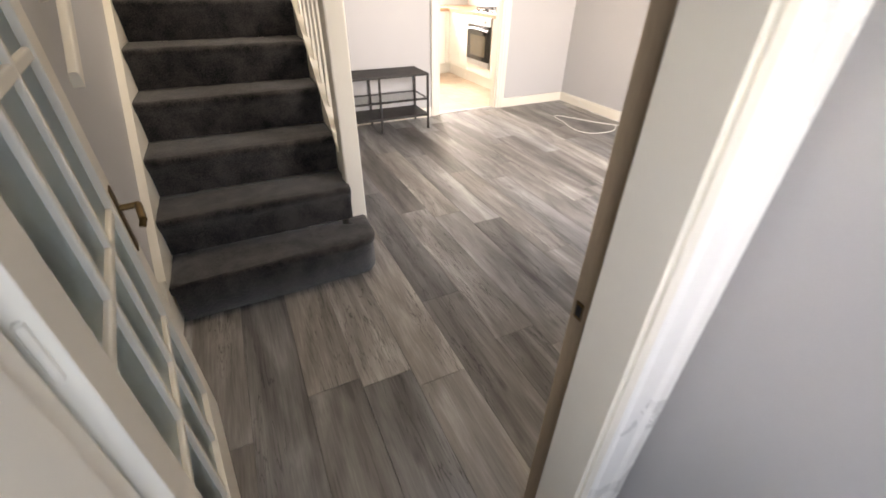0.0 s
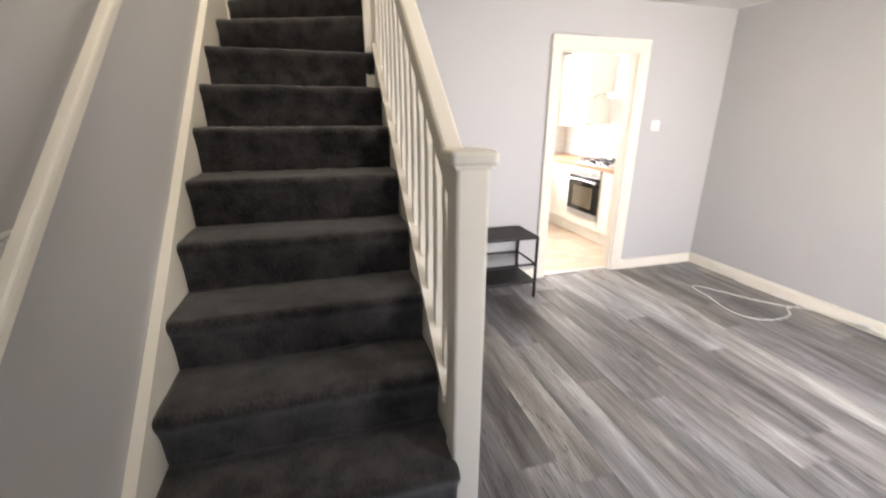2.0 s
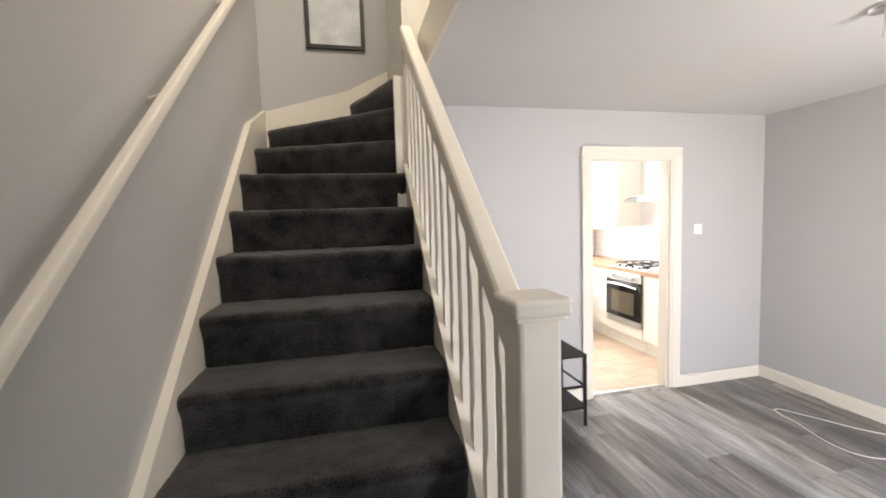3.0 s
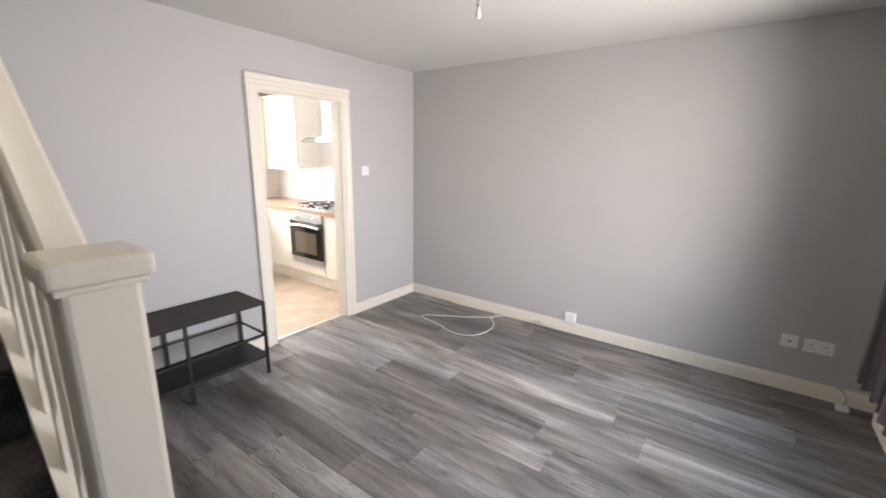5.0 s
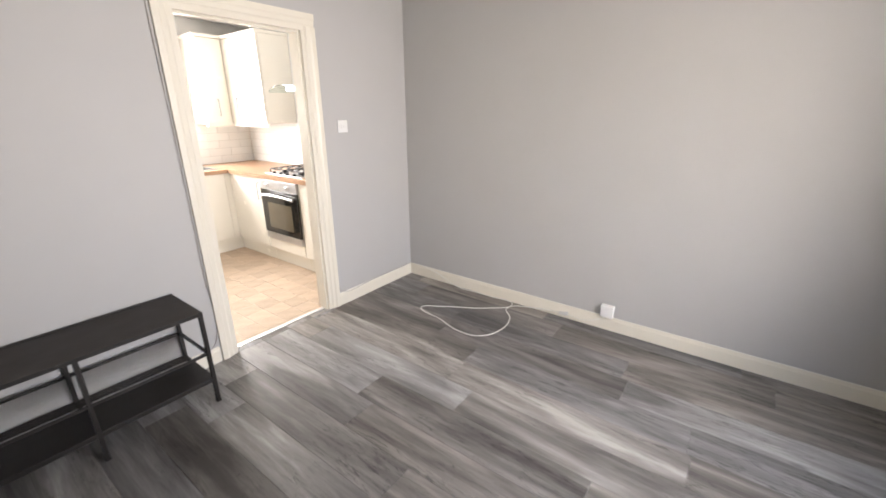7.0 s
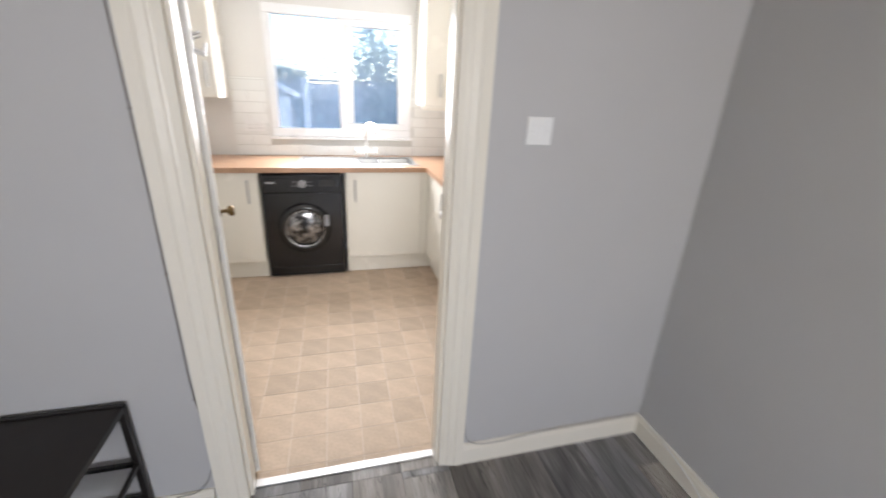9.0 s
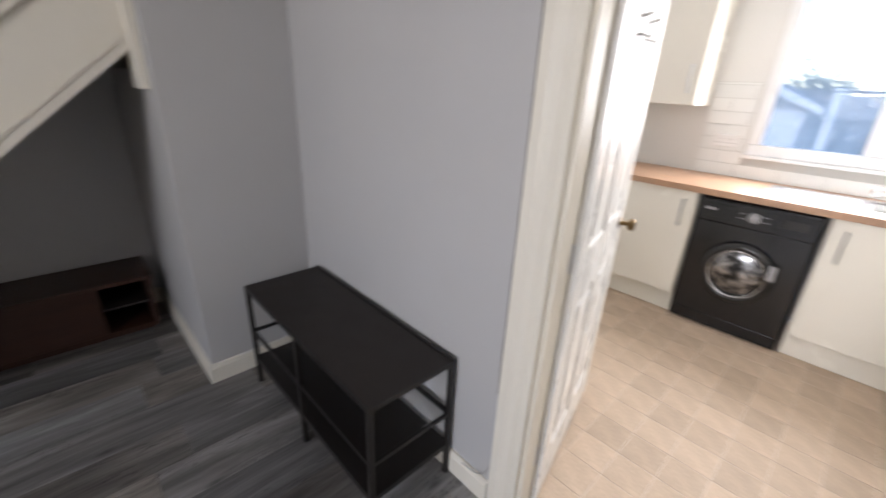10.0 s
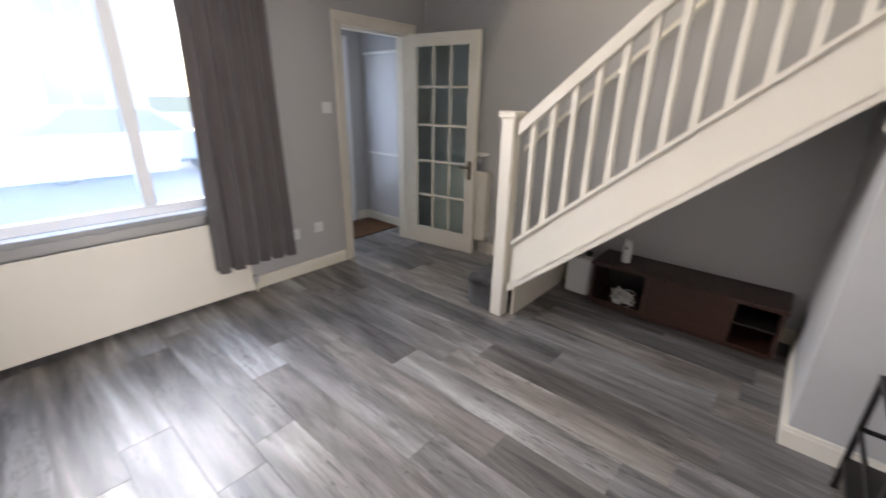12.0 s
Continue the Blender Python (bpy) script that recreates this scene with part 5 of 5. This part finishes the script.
part("dial", ring(bmesh.new(), (-1.585, wf - 0.004, 0.772), (0, -1, 0), ((0, 0.03), (0.012, 0.03), (0.02, 0.024), (0.022, 0.02)), 24), M_GREYP, cp, "grey programme dial")
bm = bmesh.new()
for i in range(6):
    for j in range(2):
        box(bm, -1.66 + (i % 3) * 0.014 + (0.105 if i > 2 else 0), wf - 0.0052, 0.785 - j * 0.03, -1.65 + (i % 3) * 0.014 + (0.105 if i > 2 else 0), wf - 0.004, 0.789 - j * 0.03)
tagged(part("panel_print", bm, M_GREYP, cp), kind="stuff")
part("display", boxes((-1.46, wf - 0.006, 0.75, -1.33, wf - 0.004, 0.80), bev=0.001), M_OVENGLASS, cp, "dark display window")
DC = (-1.585, 0.42)
part("door_ring", ring(bmesh.new(), (DC[0], wf, DC[1]), (0, -1, 0), ((0, 0.2), (0.02, 0.198), (0.035, 0.185), (0.04, 0.165), (0.036, 0.15), (0.02, 0.146)), 48, False), M_APPL, wm, "glossy black porthole ring")
part("door_trim", ring(bmesh.new(), (DC[0], wf - 0.03, DC[1]), (0, -1, 0), ((0, 0.15), (0.008, 0.148), (0.01, 0.145), (0.0, 0.143)), 48, False), M_CHROME, wm, "chrome porthole trim")
part("door_glass", ring(bmesh.new(), (DC[0], wf - 0.018, DC[1]), (0, -1, 0), ((0, 0.146), (0.006, 0.13), (0.014, 0.08), (0.017, 0.02)), 48), M_DRUM, wm, "domed porthole glass before the steel drum")
part("door_handle", boxes((DC[0] + 0.15, wf - 0.05, DC[1] + 0.02, DC[0] + 0.185, wf - 0.03, DC[1] + 0.11), bev=0.006), M_GREYP, wm)

# oven, hob, hood
oven = thing("oven", EF, 1.095, 0.27, "built-in oven with steel panel and dark glass door", "oven")
part("cavity", boxes((EF - 0.001, 0.80, 0.265, EF + 0.5, 1.39, 0.858)), M_STEEL, oven)
pnl = part("control_panel", boxes((EF - 0.022, 0.80, 0.765, EF - 0.001, 1.39, 0.858), bev=0.002), M_STEEL, oven)
for y in (0.93, 1.26):
    part("knob", ring(bmesh.new(), (EF - 0.022, y, 0.81), (-1, 0, 0), ((0, 0.022), (0.006, 0.022), (0.008, 0.017), (0.024, 0.015)), 20), M_STEEL, pnl)
dr = part("door", boxes((EF - 0.024, 0.80, 0.335, EF - 0.001, 1.39, 0.762), bev=0.003), M_OVENGLASS, oven, "black glass oven door")
part("inner_window", boxes((EF - 0.0252, 0.90, 0.39, EF - 0.0242, 1.29, 0.64)), material("oven_window", (0.12, 0.1, 0.07), 0.08, 0.1, 5), dr)
part("lower_trim", boxes((EF - 0.022, 0.80, 0.267, EF - 0.001, 1.39, 0.332), bev=0.002), M_STEEL, oven)
bm = rod(bmesh.new(), (EF - 0.024, 0.86, 0.715), (EF - 0.055, 0.86, 0.715), 0.007)
rod(bm, (EF - 0.024, 1.33, 0.715), (EF - 0.055, 1.33, 0.715), 0.007)
part("handle_posts", bm, M_STEEL, dr)
wire("door_handle", [(EF - 0.05, 0.83, 0.705), (EF - 0.058, 0.96, 0.718), (EF - 0.062, 1.095, 0.722), (EF - 0.058, 1.23, 0.718), (EF - 0.05, 1.36, 0.705)], 0.011, M_STEEL, dr)

hob = thing("gas_hob", -0.3, 1.09, WT1, "steel gas hob with black cast iron pan supports", "hob")
hx0, hx1, hy0, hy1 = -0.55, -0.06, 0.80, 1.38
part("plate", boxes((hx0, hy0, WT1, hx1, hy1, WT1 + 0.008), bev=0.003), M_STEEL, hob)
for cx, cy, r in ((-0.43, 0.95, 0.035), (-0.43, 1.23, 0.028), (-0.18, 0.95, 0.028), (-0.18, 1.23, 0.045)):
    part("burner", ring(bmesh.new(), (cx, cy, WT1 + 0.008), (0, 0, 1), ((0, r * 1.2), (0.008, r * 1.2), (0.01, r), (0.018, r), (0.022, r * 0.85)), 20), M_IRON, hob)
for y0 in (0.83, 1.11):
    bm = bmesh.new()
    y1 = y0 + 0.24
    z = WT1 + 0.045
    for a, b in (((hx0 + 0.04, y0), (hx1 - 0.03, y0)), ((hx0 + 0.04, y1), (hx1 - 0.03, y1)), ((hx0 + 0.04, y0), (hx0 + 0.04, y1)), ((hx1 - 0.03, y0), (hx1 - 0.03, y1)), ((-0.305, y0), (-0.305, y1))):
        rod(bm, (*a, z), (*b, z), 0.006, 8)
    for cx in (-0.43, -0.18):
        for dx, dy in ((1, 0), (-1, 0), (0, 1), (0, -1)):
            rod(bm, (cx + dx * 0.03, (y0 + y1) / 2 + dy * 0.03, z + 0.004), (cx + dx * 0.1, (y0 + y1) / 2 + dy * 0.115, z + 0.002), 0.005, 8)
    for x in (hx0 + 0.04, hx1 - 0.03):
        for y in (y0, y1):
            rod(bm, (x, y, WT1 + 0.006), (x, y, z), 0.006, 8)
    part("pan_support", bm, M_IRON, hob)
for i in range(4):
    part("knob", ring(bmesh.new(), (-0.53, 0.93 + i * 0.11, WT1 + 0.008), (0, 0, 1), ((0, 0.017), (0.018, 0.015)), 16), M_IRON, hob)

hood = thing("cooker_hood", -0.15, 1.1, 1.6, "steel chimney cooker hood with curved glass canopy", "cooker hood")
part("chimney", boxes((-0.21, 0.98, 1.72, KX1 - 0.001, 1.22, H + 0.058), bev=0.002), M_STEEL, hood)
part("body", boxes((-0.25, 0.88, 1.66, KX1 - 0.001, 1.32, 1.72), bev=0.006), M_STEEL, hood)
bm = bmesh.new()
rows = []
for i in range(17):
    u = i / 16 * 2 - 1
    rows.append((bm.verts.new((-0.45 + 0.06 * u * u, 1.1 + u * 0.3, 1.70 - 0.05 * u * u)), bm.verts.new((KX1 - 0.005, 1.1 + u * 0.3, 1.70 - 0.05 * u * u)),
                 bm.verts.new((-0.45 + 0.06 * u * u, 1.1 + u * 0.3, 1.706 - 0.05 * u * u)), bm.verts.new((KX1 - 0.005, 1.1 + u * 0.3, 1.706 - 0.05 * u * u))))
for a, b in zip(rows, rows[1:]):
    for p, q in ((0, 1), (3, 2), (2, 0), (1, 3)):
        bm.faces.new((a[p], a[q], b[q], b[p]))
bm.faces.new((rows[0][0], rows[0][2], rows[0][3], rows[0][1]))
bm.faces.new((rows[-1][0], rows[-1][1], rows[-1][3], rows[-1][2]))
bmesh.ops.recalc_face_normals(bm, faces=bm.faces)
part("glass_canopy", bm, glass_material("canopy_glass", (0.8, 0.88, 0.86)), hood, "curved clear glass canopy")


# ---- outside ----
structure("ground", boxes((-400, -400, -0.5, 400, 400, -0.3)), M_GRASS, "flat grassy ground around the house", "ground")
structure("road", boxes((-60, -13, -0.3, 60, -7.5, -0.24)), M_ROAD, "pale grey street in bright daylight", "road")
structure("pavement", boxes((-60, -7.5, -0.3, 60, -4.1, -0.14)), M_PAVE, "pale concrete pavement before the house", "pavement")
structure("pavement_far", boxes((-60, -45, -0.3, 60, -13, -0.14)), M_PAVE, "pale concrete pavement across the street", "pavement")
structure("patio", boxes((-8, 2.87, -0.3, 8, 7.5, -0.12)), M_PAVE, "pale paved back yard", "pavement")

part("filler", boxes((-0.654, NF, 0.152, -0.601, NF + 0.018, WT0 - 0.004)), M_UNIT, su)
part("filler_return", boxes((EF, 1.973, 0.152, EF + 0.018, NF - 0.001, WT0 - 0.004)), M_UNIT, su)
part("plinth_return", boxes((-0.6, 2.066, 0, -0.531, 2.081, 0.147), (-0.546, 2.031, 0, -0.531, 2.065, 0.147)), M_UNIT, su)

house = thing("terraced_house", -2, -18, -0.14, "pale pink terraced house across the street", "house", "houses across the street")
part("wall", boxes((-5.2, -24, -0.2, 1.2, -17, 5.4)), M_RENDER, house, "pale rendered wall")
part("roof", prism(bmesh.new(), ((-24.3, 5.4), (-16.7, 5.4), (-20.5, 8.2)), "x", -5.3, 1.3), M_SLATE, house)
for x, z, w, h in ((-4.2, 0.8, 1.5, 1.3), (-4.2, 3.3, 1.3, 1.2), (-0.9, 3.3, 1.3, 1.2), (-1.4, 0.8, 1.5, 1.3)):
    wd = part("window", boxes((x, -17, z, x + w, -16.94, z + h), bev=0.01), M_UPVC, house)
    part("pane", boxes((x + 0.08, -16.94, z + 0.08, x + w / 2 - 0.04, -16.93, z + h - 0.08), (x + w / 2 + 0.04, -16.94, z + 0.08, x + w - 0.08, -16.93, z + h - 0.08)), M_GLAREPANE, wd)
part("door", boxes((-2.5, -17, -0.1, -1.6, -16.94, 1.95), bev=0.01), M_UPVC, house)
copy_thing(house, Matrix.Translation((4.4, -18, -0.14)))
copy_thing(house, Matrix.Translation((10.8, -18, -0.14)))
copy_thing(house, Matrix.Translation((-22, -18, -0.14)))

car = thing("parked_car", -3.4, -12, -0.24, "pale blue parked hatchback car across the street", "car")
bm = prism(bmesh.new(), ((-5.4, 0.3), (-5.35, 0.75), (-5.0, 0.86), (-4.4, 0.9), (-3.7, 1.4), (-2.3, 1.42), (-1.6, 0.98), (-1.35, 0.9), (-1.3, 0.3)), "y", -12.75, -11.15, 0.05)
for v in bm.verts:
    v.co.z -= 0.24
part("body", bm, M_CAR, car)
part("side_window", prism(bmesh.new(), ((-4.25, 0.68), (-3.65, 1.1), (-2.4, 1.12), (-1.85, 0.72)), "y", -11.149, -11.14), M_GLAREPANE, car)
for x in (-4.6, -2.1):
    wl = part("wheel", ring(bmesh.new(), (x, -11.3, 0.07), (0, 1, 0), ((-0.1, 0.3), (0.08, 0.31), (0.12, 0.28), (0.125, 0.2)), 28), M_TYRE, car)
    part("rim", ring(bmesh.new(), (x, -11.18, 0.07), (0, 1, 0), ((0, 0.2), (0.02, 0.19), (0.025, 0.05)), 20), M_STEEL, wl)

fence = thing("garden_fence", -1, 7.5, -0.3, "weathered grey boarded garden fence", "fence")
for i in range(44):
    x = -6 + i * 0.24
    part("board", boxes((x, 7.52 + 0.01 * (i % 2), -0.3, x + 0.225, 7.545 + 0.01 * (i % 2), 1.52 + 0.01 * ((i * 7) % 3))), M_FENCE, fence)
for z in (0.1, 1.2):
    part("rail", boxes((-6, 7.47, z, 4.5, 7.52, z + 0.07)), M_FENCE, fence)
part("capping", boxes((-6, 7.49, 1.555, 4.5, 7.57, 1.59)), M_SLATE, fence, "dark capping rail")
shed = thing("garden_shed", -2.5, 6.6, -0.3, "small grey shed with white door and verge boards", "shed")
part("wall", prism(bmesh.new(), ((-3.12, -0.3), (-1.92, -0.3), (-1.92, 1.33), (-2.52, 1.6), (-3.12, 1.33)), "y", 6.0, 7.4), M_FENCE, shed)
part("roof", prism(bmesh.new(), ((-3.22, 1.33), (-2.52, 1.645), (-1.82, 1.33), (-1.82, 1.36), (-2.52, 1.68), (-3.22, 1.36)), "y", 5.94, 7.45), M_SLATE, shed)
part("verge_board", prism(bmesh.new(), ((-2.52, 1.59), (-1.8, 1.265), (-1.8, 1.36), (-2.52, 1.685)), "y", 5.91, 5.938), M_UPVC, shed, "white verge board")
part("verge_board", prism(bmesh.new(), ((-2.525, 1.59), (-3.24, 1.265), (-3.24, 1.36), (-2.525, 1.685)), "y", 5.91, 5.938), M_UPVC, shed, "white verge board")
part("door", boxes((-2.5, 5.965, -0.2, -1.97, 5.998, 1.3), bev=0.006), M_UPVC, shed, "white shed door")
post = thing("garden_post", -1.72, 6.1, -0.12, "white painted post standing in the yard", "post")
part("shaft", boxes((-1.775, 6.05, -0.12, -1.675, 6.15, 1.55), bev=0.008), M_UPVC, post)
part("cap", boxes((-1.79, 6.035, 1.55, -1.66, 6.165, 1.58), bev=0.006), M_UPVC, post)


def tree(x, y, h, spread, seed):
    """A trunk with limbs and a loose crown of small leaves."""
    rnd = random.Random(seed)
    ob = thing("tree", x, y, -0.3, "leafy green garden tree behind the fence", "tree", "garden trees")
    bm = bmesh.new()
    tips = []
    d = Vector((0.1, 0, 1)).normalized()
    bmesh.ops.create_cone(bm, cap_ends=True, segments=8, radius1=0.14, radius2=0.07, depth=h * 0.6, matrix=Matrix.Translation((x, y, -0.3 + h * 0.3)))
    for i in range(11):
        a = rnd.uniform(0, 6.28)
        p = Vector((x, y, -0.3 + h * rnd.uniform(0.3, 0.6)))
        q = p + Vector((math.cos(a) * spread * rnd.uniform(0.4, 0.9), math.sin(a) * spread * rnd.uniform(0.4, 0.9), h * rnd.uniform(0.1, 0.42)))
        v = q - p
        bmesh.ops.create_cone(bm, cap_ends=True, segments=6, radius1=0.05, radius2=0.015, depth=v.length, matrix=Matrix.Translation((p + q) / 2) @ v.to_track_quat("Z", "Y").to_matrix().to_4x4())
        tips += [q, p.lerp(q, 0.6)]
    part("trunk", bm, M_BARK, ob)
    vs, fs = [], []
    for c in tips:
        for _ in range(70):
            o = c + Vector((rnd.gauss(0, 0.32), rnd.gauss(0, 0.32), rnd.gauss(0, 0.26)))
            u = Vector((rnd.uniform(-1, 1), rnd.uniform(-1, 1), rnd.uniform(-1, 1))).normalized() * rnd.uniform(0.05, 0.09)
            w = u.orthogonal().normalized() * u.length * 0.5
            k = len(vs)
            vs += [o - u, o + w, o + u, o - w]
            fs.append((k, k + 1, k + 2, k + 3))
    me = bpy.data.meshes.new("crown")
    me.from_pydata([tuple(v) for v in vs], [], fs)
    me.materials.append(M_LEAF)
    cr = new("crown", me)
    cr.parent, cr.location = ob, -ob.location
    return ob


tree(-0.05, 9.7, 3.1, 0.85, 4)
tree(-2.75, 14.0, 2.6, 0.5, 9)
tree(-0.2, 7.05, 1.75, 0.3, 12)


# ---- laminate boards ----
def board(x0, y0, x1, y1, owner):
    bm = bmesh.new()
    g = 0.0007
    box(bm, x0 + g, y0 + g, -0.009, x1 - g, y1 - g, 0.0)
    bmesh.ops.bevel(bm, geom=[e for e in bm.edges if all(v.co.z > -0.001 for v in e.verts)], offset=0.0006, segments=1, affect="EDGES")
    return part("plank", bm, M_PLANK, owner)


boards = thing("floor_boards", -2.0, -2.0, 0, "grey-brown wood-effect laminate boards laid lengthwise", "floor", kind="structure")
rnd = random.Random(11)
BW, BL = 0.2, 1.22


def lay(xa, xb, ya, yb, first):
    i = 0
    x = first
    while x > xa:
        x -= BW
    while x < xb - 0.01:
        y = ya - rnd.uniform(0.05, 1.15)
        while y < yb - 0.01:
            c = (max(x, xa), max(y, ya), min(x + BW, xb), min(y + BL, yb))
            if c[2] - c[0] > 0.01 and c[3] - c[1] > 0.01:
                board(*c, boards)
            y += BL
        x += BW
        i += 1


lay(XW, XE, YS, 0.0, -1.73)
lay(KD0 + 0.028, KD1 - 0.028, 0.0, 0.06, -1.73)
lay(HX0, HX1, HY, YS, -1.73)


# ---- kitchen tiles ----
def tile_mesh(name, w, h, d, axis, mat):
    """A tile with softened edges, lying in the plane across axis."""
    bm = bmesh.new()
    if axis == "y":
        box(bm, 0, -d, 0, w, 0, h)
    elif axis == "x":
        box(bm, -d, 0, 0, 0, w, h)
    else:
        box(bm, 0, 0, 0, w, h, d)
    me = bpy.data.meshes.new(name)
    bm.to_mesh(me)
    bm.free()
    me.materials.append(mat)
    return me


def piece(name, me, x, y, z, owner):
    ob = new(name, me)
    ob.parent = owner
    ob.location = Vector((x, y, z)) - owner.location
    return ob


def tiled(owner, axis, at, a0, a1, z0, z1, keep, w=0.25, h=0.086):
    """Half-lapped glazed tiles over a stretch of wall; keep(a, z) leaves out those behind the window."""
    g = 0.003
    cache = {}
    j, z = 0, z0
    while z < z1 - 0.01:
        hh = min(h, z1 - z)
        a = a0 - (w / 2 if j % 2 else 0)
        while a < a1 - 0.005:
            s, e = max(a, a0), min(a + w, a1)
            for s, e in keep(s, e, z, z + hh):
                if e - s > 0.015:
                    key = (round(e - s, 3), round(hh, 3))
                    if key not in cache:
                        cache[key] = tile_mesh("tile", e - s - g, hh - g, 0.008, axis, M_TILE)
                    if axis == "y":
                        piece("tile", cache[key], s, at, z, owner)
                    else:
                        piece("tile", cache[key], at, s, z, owner)
            a += w
        z += h
        j += 1


def around_window(s, e, z0, z1):
    if z1 <= KWZ0 - 0.02:
        return ((s, e),)
    out = []
    if s < KW0 - 0.016:
        out.append((s, min(e, KW0 - 0.016)))
    if e > KW1 + 0.016:
        out.append((max(s, KW1 + 0.016), e))
    return tuple(out)


sb = thing("splashback_north", -1.0, KY, WT1, "white glazed brick tiles on the kitchen wall", "tiles", kind="structure")
part("grout", boxes((KX0, KY - 0.004, WT1, KX1 - 0.005, KY - 0.001, KWZ0 - 0.022), (KX0, KY - 0.004, KWZ0 - 0.022, KW0 - 0.016, KY - 0.001, 1.52), (KW1 + 0.016, KY - 0.004, KWZ0 - 0.022, KX1 - 0.005, KY - 0.001, 1.52)), M_GROUT, sb)
tiled(sb, "y", KY - 0.003, KX0, KX1 - 0.008, WT1 + 0.002, 1.52, around_window)
se = thing("splashback_east", KX1, 1.3, WT1, "white glazed brick tiles on the kitchen wall", "tiles", kind="structure")
part("grout", boxes((KX1 - 0.004, T + 0.01, WT1, KX1 - 0.001, KY - 0.012, 1.358)), M_GROUT, se)
tiled(se, "x", KX1 - 0.003, T + 0.012, KY - 0.012, WT1 + 0.002, 1.358, lambda s, e, a, b: ((s, e),))

vin = thing("floor_kitchen", -1.2, 1.2, -0.003, "beige stone-effect vinyl tiles on the kitchen floor", "floor", kind="structure")
TS = 0.155
rnd = random.Random(21)
cache = {}
xk = -1.275 - TS * 10
while xk < KX1:
    shift = 0.0
    yk = 0.585 - TS * 4
    while yk < KY:
        x0, x1_, y0, y1_ = max(xk, KX0 - 0.8), min(xk + TS, EF + 0.06), max(yk, 0.086), min(yk + TS, NF + 0.06)
        if x1_ - x0 > 0.02 and y1_ - y0 > 0.02:
            key = (round(x1_ - x0, 3), round(y1_ - y0, 3))
            if key not in cache:
                cache[key] = tile_mesh("vinyl_tile", key[0] - 0.0045, key[1] - 0.0045, 0.0012, "z", M_VINYL)
            piece("vinyl_tile", cache[key], x0 + 0.003, y0 + 0.003, -0.0034, vin)
        yk += TS
    xk += TS
